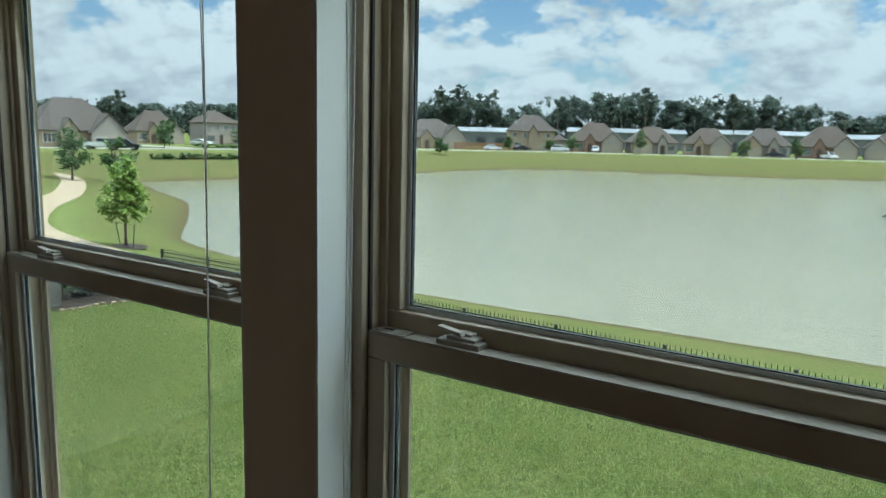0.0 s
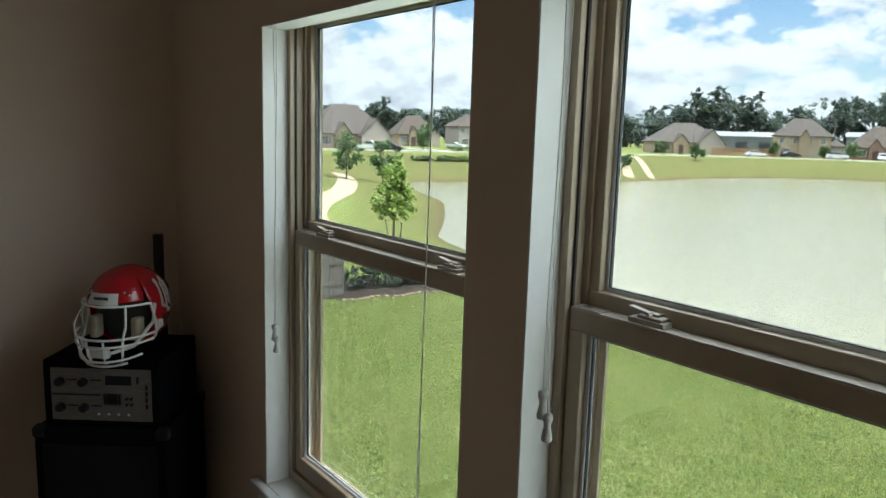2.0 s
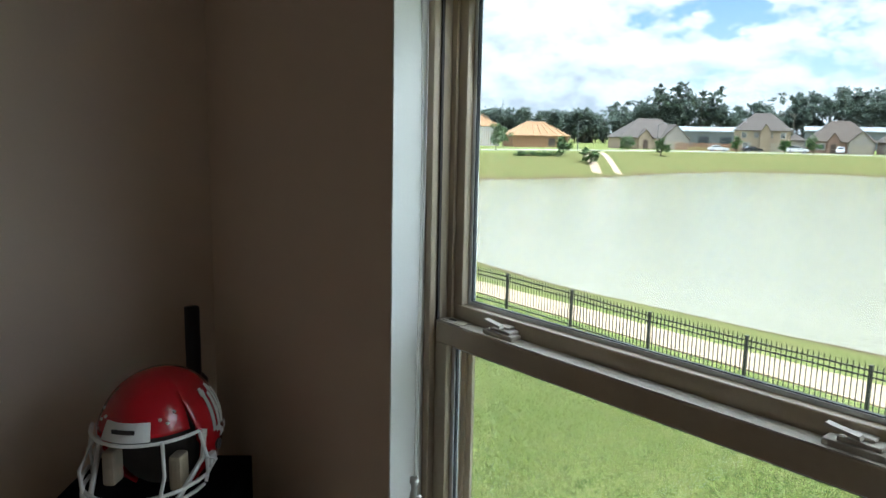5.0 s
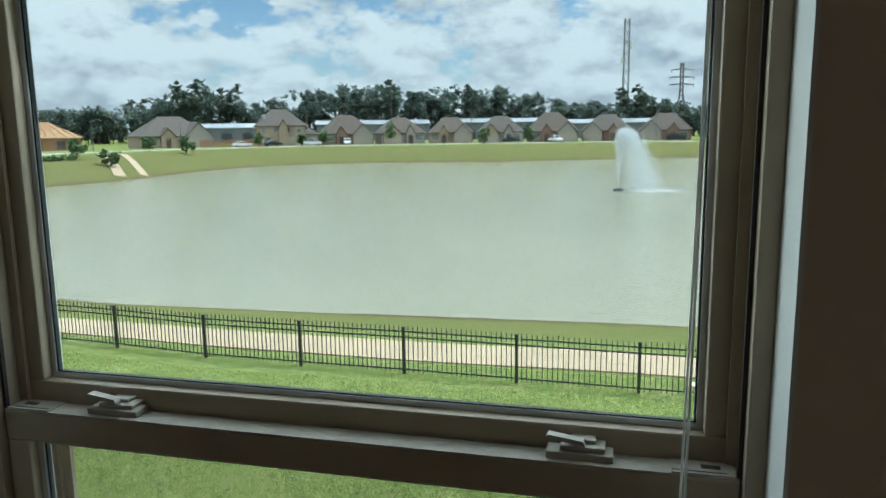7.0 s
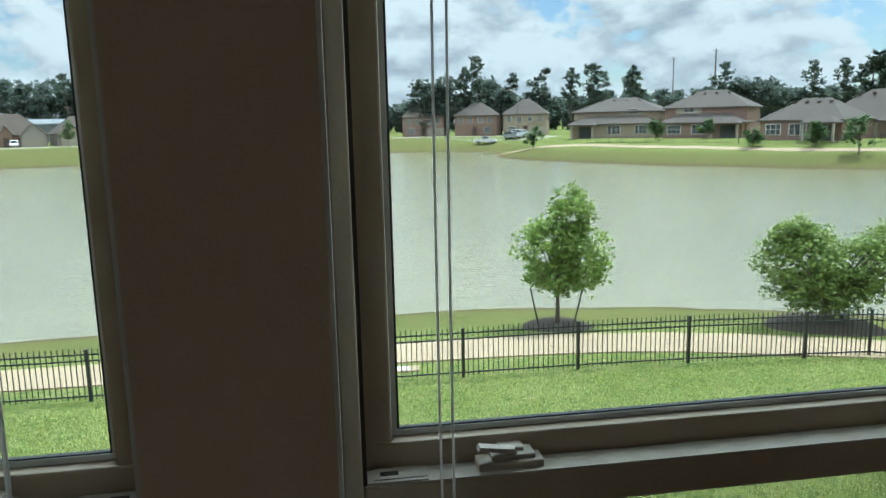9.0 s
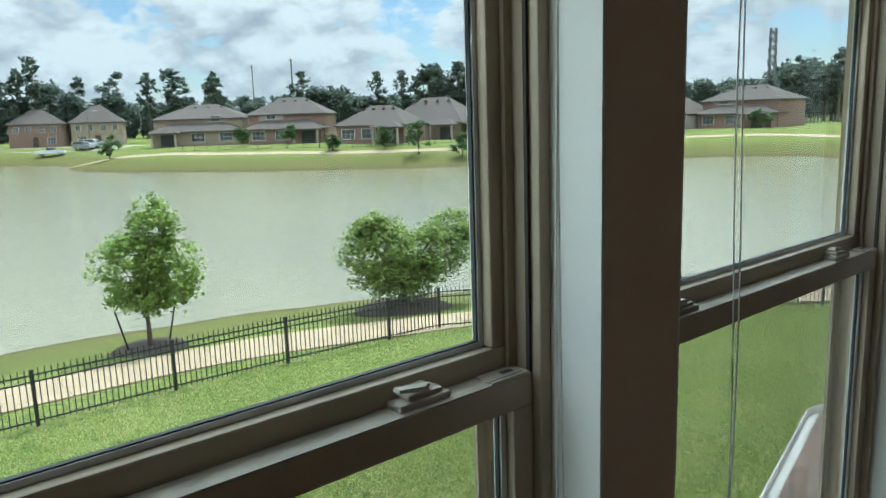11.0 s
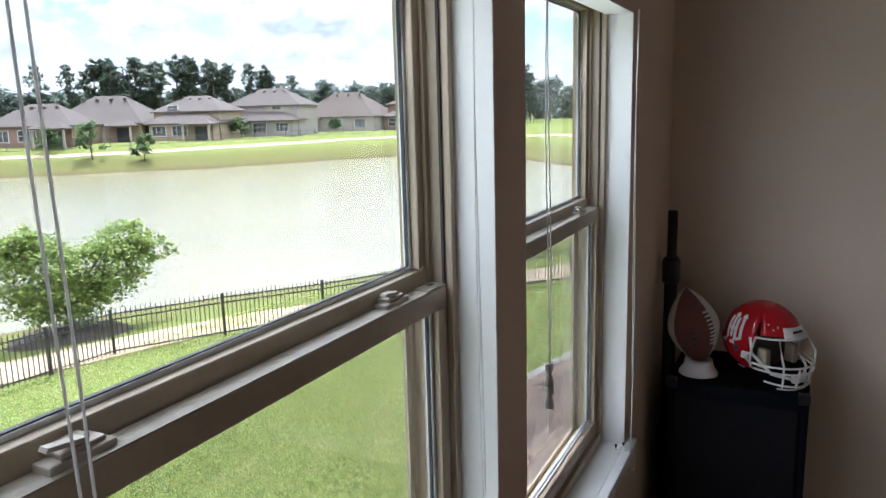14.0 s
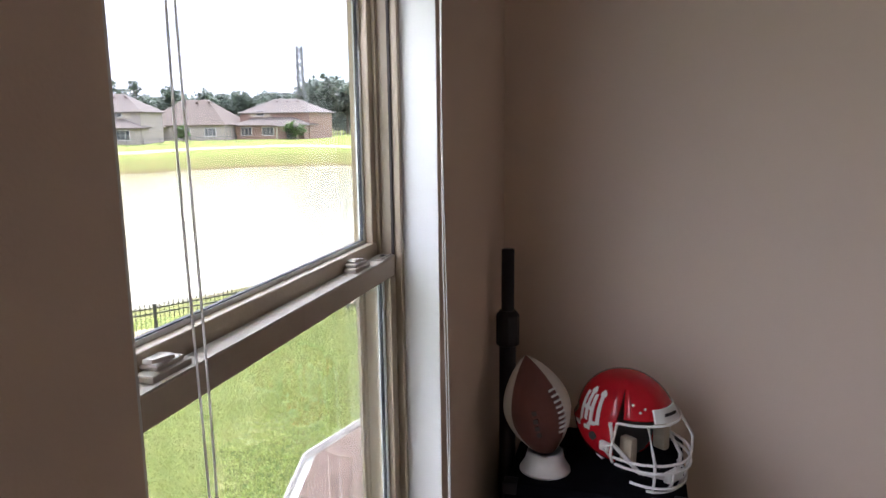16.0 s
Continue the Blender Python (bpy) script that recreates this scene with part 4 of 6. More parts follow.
ball_part("brown_panel", -128, -82, M["leather"], "brown pebbled leather")
ball_part("brown_panel", -82, -30, M["leather"], "brown pebbled leather")
ball_part("white_panel", -30, 52, M["whiteleather"], "white leather panel")
ball_part("white_panel", 52, 134, M["whiteleather"], "white leather panel")
ball_part("white_panel", 134, 232, M["whiteleather"], "white leather panel")
for q in np.linspace(-0.34, 0.42, 9):
    r = 0.0885 * (1 - abs(q) ** 1.75) ** 0.88
    a = radians(-38)
    p = Vector((r * math.sin(a), -r * math.cos(a), 0.142 * q))
    t = Vector((math.cos(a), math.sin(a), 0)) * 0.011
    part("lace", tube(bmesh.new(), [tuple(p - t), tuple(p + p.normalized() * 0.002), tuple(p + t)], 0.0028, 6), M["whiteplastic"], ball)
bm = bmesh.new()
for i, z in enumerate((0.02, 0.0, -0.02, -0.04)):
    r = 0.0875 * (1 - abs(z / 0.142) ** 1.75) ** 0.88
    a = radians(-84)
    box(bm, r * math.sin(a) - 0.001, r * math.sin(a) + 0.0012, -r * math.cos(a) - 0.006, -r * math.cos(a) + 0.006, z - 0.006, z + 0.006)
part("stamp", bm, M["slot"], ball, "faint dark stamped marks")
pole_stand(4.56, -0.046, 1.215, (0, 0), "black stand pole leaning in the east corner", 10)

# ---- ground, pond, paths ----
WATER = -5.0
SHORE = np.array([(-34.7, 26.8), (-31.3, 25.5), (-26, 24.4), (-19, 23.4), (-11, 23.7), (0, 24.3), (6.4, 24.4), (12.4, 23.2), (16.5, 21.6), (20.5, 19.4), (25, 16.2), (30, 14), (40, 11), (54, 10),
                  (70, 14), (82, 22), (90, 30), (99, 37), (104, 44), (98, 55), (88, 62), (76, 68.5), (64.5, 79), (48, 97), (36, 119), (32.5, 132), (35, 146), (36, 160), (28, 169), (12, 170),
                  (-6, 160), (-24, 150), (-44, 147), (-60, 143), (-69, 134), (-72, 112), (-70, 92), (-72, 76), (-78, 60), (-77.5, 52.6), (-64.6, 46), (-55.8, 42.4), (-51.3, 39.9), (-43.3, 33.8)])


def shore_distance(x, y):
    """Metres from the waterline; negative over the pond."""
    a, b = SHORE, np.roll(SHORE, -1, 0)
    best = np.full(x.shape, 1e9)
    inside = np.zeros(x.shape, bool)
    for (ax, ay), (bx, by) in zip(a, b):
        dx, dy = bx - ax, by - ay
        t = np.clip(((x - ax) * dx + (y - ay) * dy) / (dx * dx + dy * dy), 0, 1)
        best = np.minimum(best, np.hypot(x - ax - t * dx, y - ay - t * dy))
        if ay != by:
            inside ^= ((ay > y) != (by > y)) & (x < dx * (y - ay) / (by - ay) + ax)
    return np.where(inside, -best, best)


def ground_z(x, y):
    x, y = np.asarray(x, float), np.asarray(y, float)
    d = shore_distance(x, y)
    far = smooth01((np.hypot(x - 2, y) - 38) / 55)
    near_top = -3.25 - 0.30 * smooth01((y - 2) / 12) - 0.1 * smooth01((np.abs(x) - 10) / 30) + 0.14 * smooth01((-x - 8) / 5)
    top = near_top * (1 - far) + (-1.95) * far
    reach = 10.5 * (1 - far) + 17 * far
    lip = 0.16 * smooth01(d / 0.5) * far
    bank = WATER + lip + (top - WATER - lip) * np.sin(np.clip(d / reach, 0, 1) * math.pi / 2) ** 1.15
    wob = 0.03 * np.sin(x * 0.7 + 1) * np.sin(y * 0.9) * smooth01((d - 4) / 6) * smooth01(y / 6)
    return np.where(d > 0, bank + wob, WATER - 0.02 - np.minimum(1.6, -d * 0.12))


def axis(lo, hi, step, out, grow):
    v = list(np.arange(lo, hi + step / 2, step))
    s = step
    while v[-1] < out:
        s *= grow
        v.append(v[-1] + s)
    s = step
    while v[0] > -out:
        s *= grow
        v.insert(0, v[0] - s)
    return np.array(v)


gx, gy = axis(-112, 140, 1.4, 3200, 1.35), axis(-1.4, 190, 1.2, 3200, 1.35)
XX, YY = np.meshgrid(gx, gy)
ZZ = ground_z(XX, YY)
DD = shore_distance(XX, YY)
nx, ny = len(gx), len(gy)
verts = np.stack([XX, YY, ZZ], -1).reshape(-1, 3)
ids = np.arange(nx * ny).reshape(ny, nx)
quads = np.stack([ids[:-1, :-1], ids[:-1, 1:], ids[1:, 1:], ids[1:, :-1]], -1).reshape(-1, 4)
me = bpy.data.meshes.new("ground")
me.from_pydata(verts.tolist(), [], quads.tolist())
FENCE_Y = 13.4


def dryness(x, y, d):
    """Lawns are green; the banks below the path are drier."""
    bank = smooth01((7.2 - d) / 2.5)
    far = smooth01((np.hypot(x - 2, y) - 45) / 25)
    right = smooth01((x - 10) / 40)
    return np.clip(bank * (0.75 + 0.2 * far) + far * smooth01((24 - d) / 8) * (0.72 - 0.6 * right) + 0.25 * far * (1 - 0.8 * right), 0, 1)


for name, val in (("dry", dryness(XX, YY, DD)), ("mud", np.where(DD > 0, smooth01((0.9 - DD) / 0.9), 1.0))):
    at_ = me.attributes.new(name, "FLOAT", "POINT")
    at_.data.foreach_set("value", val.reshape(-1).astype(np.float32))
me.materials.append(M["grass"])
for p in me.polygons:
    p.use_smooth = True
tagged(new("ground", me), "mown grass sloping down to the pond", kind="structure")


def lawn_tufts(n, x0, x1, y0, y1, seed):
    """Short mown blades, two to a tuft, standing on the lawn."""
    g = np.random.default_rng(seed)
    x, y = g.uniform(x0, x1, n), y0 + (y1 - y0) * g.random(n) ** 1.15
    z = ground_z(x, y)
    v = np.zeros((n, 6, 3))
    for k in range(2):
        a, lean = g.uniform(0, 2 * math.pi, n), g.uniform(0.2, 1.1, n)
        h, w = g.uniform(0.025, 0.06, n), g.uniform(0.008, 0.018, n)
        ca, sa = np.cos(a), np.sin(a)
        for c, side in ((0, -1), (1, 1)):
            v[:, 3 * k + c] = np.stack([x - sa * w * side, y + ca * w * side, z - 0.005], -1)
        v[:, 3 * k + 2] = np.stack([x + ca * h * lean, y + sa * h * lean, z + h], -1)
    mesh = bpy.data.meshes.new("lawn_grass")
    mesh.from_pydata(v.reshape(-1, 3).tolist(), [], np.arange(6 * n).reshape(-1, 3).tolist())
    mesh.materials.append(M["blade"])
    return mesh


tagged(new("lawn_grass", lawn_tufts(190000, -16, 20, 1.0, 13.2, 5)), "short mown green blades of the lawn", "grass", kind="stuff")
bm = bmesh.new()
vs = [bm.verts.new((x, y, WATER)) for x, y in ((-130, 6), (130, 6), (130, 190), (-130, 190))]
bm.faces.new(vs)
tagged(solo("water", bm, M["water"]), "murky green pond with fine ripples", kind="structure")


def smooth_line(pts, step):
    """Points every step metres along a rounded line."""
    pts = [Vector((*p, 0)) for p in pts]
    out = []
    for i in range(len(pts) - 1):
        a, b, c, d = pts[max(i - 1, 0)], pts[i], pts[i + 1], pts[min(i + 2, len(pts) - 1)]
        n = max(2, int((c - b).length / 0.25))
        for k in range(n):
            t = k / n
            out.append(0.5 * ((2 * b) + (c - a) * t + (2 * a - 5 * b + 4 * c - d) * t * t + (3 * b - a - 3 * c + d) * t ** 3))
    out.append(pts[-1])
    even, run = [out[0]], 0.0
    for a, b in zip(out, out[1:]):
        run += (b - a).length
        if run >= step:
            even.append(b)
            run = 0.0
    return even


def slab_path(name, pts, width, step, mat, label, lift=0.03, slabs=True):
    """A path of cast slabs that follows the ground."""
    line = smooth_line(pts, step)
    root = tagged(new(name), label, kind="structure")
    joined = bmesh.new()
    for i, (a, b) in enumerate(zip(line, line[1:])):
        da = (line[min(i + 1, len(line) - 1)] - line[max(i - 1, 0)]).normalized()
        db = (line[min(i + 2, len(line) - 1)] - line[i]).normalized()
        gap = 0.006 if slabs else 0.0
        q = []
        for p, d, g in ((a, da, gap), (b, db, -gap)):
            s = Vector((-d.y, d.x, 0)) * width / 2
            for e in (p + s + d * g, p - s + d * g):
                q.append(Vector((e.x, e.y, float(ground_z(np.array([e.x]), np.array([e.y]))[0]) + lift)))
        bm = bmesh.new() if slabs else joined
        top = [bm.verts.new(v) for v in (q[0], q[1], q[3], q[2])]
        low = [bm.verts.new(v - Vector((0, 0, 0.12))) for v in (q[0], q[1], q[3], q[2])]
        bm.faces.new(top)
        for k in range(4):
            bm.faces.new((top[k], low[k], low[(k + 1) % 4], top[(k + 1) % 4]))
        if slabs:
            part("slab", bm, mat, root)
    if slabs:
        joined.free()
    else:
        part("strip", joined, mat, root)
    return root


slab_path("pavement_path", [(-66, 37), (-58, 33.5), (-50, 28.5), (-44, 23.4), (-38, 19.6), (-32, 17.6), (-24, 16.4), (-14, 15.7), (-5, 15.65), (2, 15.65), (6, 15.55), (9.5, 14.85), (13.9, 13.2), (17.4, 11.2),
                            (21.5, 7.6), (24.5, 4.2), (28, -1), (34, -8)], 1.85, 1.5, M["concrete"], "pale concrete walking path round the pond")
slab_path("pavement_far_path", [(30, 152), (44, 124), (55, 103), (67, 88), (80, 77), (93, 70), (106, 62), (113, 48), (110, 34), (100, 24), (88, 14)], 1.6, 3.0, M["concrete"], "pale concrete path on the far bank", 0.06, False)
slab_path("pavement_ramp", [(-91, 112), (-80, 101), (-71.5, 92)], 1.6, 2.0, M["concrete"], "concrete ramp down the bank", 0.08, False)
slab_path("pavement_ramp_side", [(-88, 114), (-77, 103), (-71, 97)], 1.2, 2.0, M["concrete"], "concrete ramp down the bank", 0.08, False)
slab_path("road_far", [(-128, 48), (-112, 70), (-108, 92), (-104, 120), (-96, 146), (-82, 164), (-60, 178), (-30, 188), (0, 195), (28, 186), (46, 168), (52, 158)], 7.0, 5.0, M["road"], "pale street before the far houses", 0.05, False)
slab_path("road_left", [(-150, 88), (-130, 88), (-110, 86)], 6.0, 4.0, M["road"], "pale side street", 0.07, False)


def gz(x, y):
    return float(ground_z(np.array([float(x)]), np.array([float(y)]))[0])


# ---- iron fence ----
fence = thing("iron_fence", Matrix(), "black ornamental iron fence along the back of the lawn", "fence")


def shared(name, bm, mat):
    return to_mesh(name, bm, mat)


POST = shared("post", box(boxed(-0.032, 0.032, -0.032, 0.032, -0.1, 1.02), -0.038, 0.038, -0.038, 0.038, 1.02, 1.045), M["iron"])
PICKET = shared("picket", tube(bmesh.new(), [(0, 0, 0.03), (0, 0, 1.03), (0, 0, 1.07)], [0.0115, 0.0115, 0.003], 4), M["iron"])
line = [(-18.4 + 2.44 * i, 14.12 - 0.062 * i) for i in range(12)] + [(11.02, 13.22), (12.45, 13.06), (14.36, 11.6), (16.27, 10.12), (18.18, 8.62), (20.05, 7.05), (21.85, 5.4), (23.5, 3.6), (25.0, 1.7)]
line = [p for i, p in enumerate(line) if not (i == 11 and p[0] > 8.9)]
rest = bmesh.new()
count = 0
for i, (a, b) in enumerate(zip(line, line[1:])):
    a3, b3 = Vector((*a, gz(*a))), Vector((*b, gz(*b)))
    d = b3 - a3
    ang = math.atan2(d.y, d.x)
    for p in ((a3,) if i < len(line) - 2 else (a3, b3)):
        po = part("post", POST, None, fence)
        po.matrix_basis = Matrix.Translation(p) @ pose(0, 0, 0, 0, 0, math.degrees(ang))
    for z in (0.085, 0.80, 0.925):
        L = d.length
        bm = boxed(0.033, L - 0.033, -0.012, 0.012, z, z + 0.028)
        r = part("rail", bm, M["iron"], fence)
        r.matrix_basis = Matrix.Translation(a3) @ Matrix.Rotation(ang, 4, "Z") @ Matrix.Rotation(-math.asin(d.z / L), 4, "Y")
    n = round(d.length / 0.106)
    for k in range(1, n):
        p = a3 + d * (k / n)
        if -11.5 < p.x < 15.5 and count < 300:
            pk = part("picket", PICKET, None, fence)
            pk.matrix_basis = Matrix.Translation(p) @ Matrix.Rotation(ang + 0.785, 4, "Z")
            count += 1
        else:
            tube(rest, [p + Vector((0, 0, 0.03)), p + Vector((0, 0, 1.03)), p + Vector((0, 0, 1.07))], [0.0115, 0.0115, 0.003], 4)
tagged(part("pickets", rest, M["iron"], fence), kind="stuff")

# utility lid beside the path
lid = thing("utility_box", pose(2.4, 14.25, gz(2.4, 14.25)), "flat pale utility box lid in the grass", "utility box")
part("lid", boxed(-0.32, 0.32, -0.16, 0.16, -0.05, 0.035, bevel=0.01), M["concrete"], lid)
part("lid_plate", boxed(-0.27, 0.1, -0.12, 0.12, 0.035, 0.045), M["offwhite"], lid)

# weathered board fence and the planting bed beside it
bf = thing("board_fence", Matrix(), "weathered grey cedar board fence at the side of the lawn", "fence")
BOARD = shared("board", prism(bmesh.new(), [(-0.068, 0), (0.068, 0), (0.068, 1.74), (0.04, 1.78), (-0.04, 1.78), (-0.068, 1.74)], -0.008, 0.008), M["greyboard"])
for i in range(66):
    y = 0.4 + 0.14 * i
    b = part("board", BOARD, None, bf)
    b.matrix_basis = pose(-16.3 - 0.02 * y, y, gz(-16.4, y) + 0.02 + 0.012 * math.sin(i * 2.7), 0, 0.4 * math.sin(i * 1.9), 90)
for z in (0.3, 0.9, 1.5):
    part("rail", boxed(-16.42 - 0.02, -16.38 + 0.14 - 0.26, 0.4, 9.6, gz(-16.4, 5) + z, gz(-16.4, 5) + z + 0.085), M["greyboard"], bf)
for y in (0.5, 2.8, 5.1, 7.4, 9.6):
    part("post", boxed(-16.62, -16.53, y - 0.045, y + 0.045, gz(-16.5, y) - 0.1, gz(-16.5, y) + 1.7), M["greyboard"], bf)
bm = bmesh.new()
rnd = random.Random(4)
cols = []
for i in range(15):
    y = 9.3 + i * 0.28
    wl, wr = -18.6, -16.15 + 0.12 * math.sin(i * 1.1)
    cols.append([bm.verts.new((x, y, gz(x, y) + (0.02 if k in (0, 4) else 0.10 + 0.03 * rnd.random()))) for k, x in enumerate(np.linspace(wl, wr, 5))])
for a, b in zip(cols, cols[1:]):
    for k in range(4):
        bm.faces.new((a[k], a[k + 1], b[k + 1], b[k]))
solo("planting_bed", bm, M["mulch"], "dark mulch bed beside the fence", "planting bed")
edging = thing("bed_edging", Matrix(), "row of pale rounded edging stones round the bed", "edging")
for i in range(16):
    y = 9.4 + i * 0.25
    bm = bmesh.new()
    bmesh.ops.create_icosphere(bm, subdivisions=1, radius=0.1)
    for v in bm.verts:
        v.co *= 1 + 0.2 * (rnd.random() - 0.5)
        v.co.z *= 0.6
    x = -16.1 + 0.12 * math.sin(i * 1.0)
    part("stone", bm, M["concrete"], edging).location = (x, y, gz(x, y) + 0.03)


def lounger(x, y, rz, cloth):
    """A wicker chaise longue with a white cushion and a folded cloth at the foot end."""
    l = thing("sun_lounger", pose(x, y, gz(x, y), 0, 0, rz), "brown wicker sun lounger with white cushion and " + cloth + " cloth", "sun lounger", "loungers on the lawn")
    part("frame", boxed(-0.32, 0.32, -0.95, 0.55, 0.22, 0.30, bevel=0.015), M["wicker"], l)
    for sx in (-0.28, 0.28):
        for sy in (-0.88, 0.3):
            part("leg", boxed(sx - 0.025, sx + 0.025, sy - 0.025, sy + 0.025, -0.02, 0.22), M["wicker"], l)
    cu = part("mattress", boxed(-0.30, 0.30, -0.94, 0.30, 0.301, 0.38, bevel=0.025), M["cushion"], l, "white cushion")
    part("cloth", boxed(-0.29, 0.29, -0.93, -0.52, 0.381, 0.40, bevel=0.008), M["bluecloth"], cu, cloth + " cloth")
    bm = boxed(-0.30, 0.30, 0.0, 0.75, 0.0, 0.08, bevel=0.025)
    bk = part("backrest", bm, M["cushion"], l)
    bk.matrix_basis = pose(0, 0.30, 0.36, 48, 0, 0)
    bm = boxed(-0.32, 0.32, 0.0, 0.78, -0.05, -0.002)
    part("backrest_frame", bm, M["wicker"], l).matrix_basis = pose(0, 0.30, 0.36, 48, 0, 0)
    return l


lounger(-12.75, 5.15, 152, "lilac")
lounger(-13.85, 5.75, 152, "blue")

# shallow bay roof of the storey below, beside the room
bay = thing("bay_roof", Matrix(), "brown-grey shingled roof of the lower bay with white gutters", "roof")
EAVE = [Vector(p) for p in ((5.0, 0.3, -0.9), (5.66, 1.48, -0.9), (7.32, 1.9, -0.9), (9.3, 1.42, -0.9), (10.0, 0.3, -0.9))]
TOPS_ = [Vector(p) for p in ((6.2, 0.245, -0.12), (6.25, 0.25, -0.12), (7.3, 0.25, -0.08), (8.6, 0.25, -0.12), (8.7, 0.245, -0.12))]
bm = bmesh.new()
for i in range(4):
    bm.faces.new([bm.verts.new(p) for p in (EAVE[i], EAVE[i + 1], TOPS_[i + 1], TOPS_[i])])
bmesh.ops.remove_doubles(bm, verts=bm.verts, dist=1e-4)
part("deck", bm, M["shingle"], bay)
TAB = shared("shingle", prism(bmesh.new(), [(0.006, 0), (0.324, 0), (0.324, 0.02), (0.006, 0.02)], 0, 0.165), M["shingle"])
for i in (1, 2, 0, 3):
    p0, p1, t0, t1 = EAVE[i], EAVE[i + 1], TOPS_[i], TOPS_[i + 1]
    e = (p1 - p0).normalized()
    up = (t0 + t1) / 2 - (p0 + p1) / 2
    s_ = (up - e * up.dot(e)).normalized()
    n_ = e.cross(s_)
    S = up.dot(s_)
    for row in range(int(S / 0.14)):
        v = row * 0.14
        a = (t0 - p0).dot(e) * v / S
        b = (p1 - p0).length + (t1 - p1).dot(e) * v / S
        u = a - 0.33 * ((row * 0.5 + 0.13 * math.sin(row * 2.3)) % 1)
        while u < b - 0.1:
            w0, w1 = max(u, a), min(u + 0.33, b)
            if w1 - w0 > 0.05:
                t = part("shingle", TAB, None, bay)
                k = (w1 - w0) / 0.33
                m = Matrix((e, s_ * math.cos(0.06) + n_ * -math.sin(0.06), n_)).transposed().to_4x4()
                t.matrix_basis = Matrix.Translation(p0 + e * w0 + s_ * (v + 0.002) + n_ * 0.014) @ m @ Matrix.Diagonal((k, 1, 1, 1))
            u += 0.33
for i in range(4):
    p0, p1 = EAVE[i], EAVE[i + 1]
    e = (p1 - p0).normalized()
    L = (p1 - p0).length
    m = Matrix.Translation(p0) @ Matrix((e, Vector((-e.y, e.x, 0)), Vector((0, 0, 1)))).transposed().to_4x4()
    g = part("gutter", boxed(-0.03, L + 0.03, 0.088, 0.098, -0.075, 0.0), M["gutter"], bay, "white gutter")
    g.matrix_basis = m
    for y0, y1, z0, z1 in ((0.0, 0.088, -0.075, -0.065), (-0.012, 0.0, -0.14, -0.012)):
        part("gutter_trough", boxed(-0.02, L + 0.02, y0, y1, z0, z1), M["gutter"], g)
bm = bmesh.new()
lo = [bm.verts.new((p.x + (7.3 - p.x) * 0.12, p.y * 0.82, -3.6)) for p in EAVE]
hi = [bm.verts.new((v.co.x, v.co.y, -0.99)) for v in lo]
for i in range(4):
    bm.faces.new((lo[i], lo[i + 1], hi[i + 1], hi[i]))
bm.faces.new(hi)
part("bay_wall", bm, M["extbrick"], bay)

# ---- trees and plants ----


def leaf_cloud(bm, rnd, lobes, size, gaps=0.5, droop=0.2):
    """Many small folded leaves round the twigs of a crown of uneven lobes."""
    for (cx, cy, cz, rx, ry, rz_, n) in lobes:
        twigs = []
        for _ in range(max(6, n // 26)):
            v = Vector((rnd.gauss(0, 1), rnd.gauss(0, 1), rnd.gauss(0, 1))).normalized()
            k = 0.45 + 0.62 * rnd.random() ** 0.6
            twigs.append(Vector((cx + v.x * rx * k, cy + v.y * ry * k, cz + v.z * rz_ * k)))
        spread = (rx * ry * rz_) ** (1 / 3) * 0.24
        for _ in range(n):
            t = rnd.choice(twigs)
            p = t + Vector((rnd.gauss(0, 1), rnd.gauss(0, 1), rnd.gauss(0, 0.8))) * spread * gaps
            d = Vector((rnd.gauss(0, 1), rnd.gauss(0, 1), rnd.gauss(-droop, 0.6))).normalized()
            u = d.cross(Vector((rnd.gauss(0, 0.4), rnd.gauss(0, 0.4), 1))).normalized()
            s = size * (0.7 + 0.6 * rnd.random())
            up = d.cross(u) * s * 0.18
            a, b = bm.verts.new(p), bm.verts.new(p + d * s)
            l, r = bm.verts.new(p + d * s * 0.45 + u * s * 0.42 + up), bm.verts.new(p + d * s * 0.45 - u * s * 0.42 + up)
            bm.faces.new((a, l, b))
            bm.faces.new((a, b, r))


def raw_mesh(name, bm, mat):
    me = bpy.data.meshes.new(name)
    bm.to_mesh(me)
    bm.free()
    me.materials.append(mat)
    return me


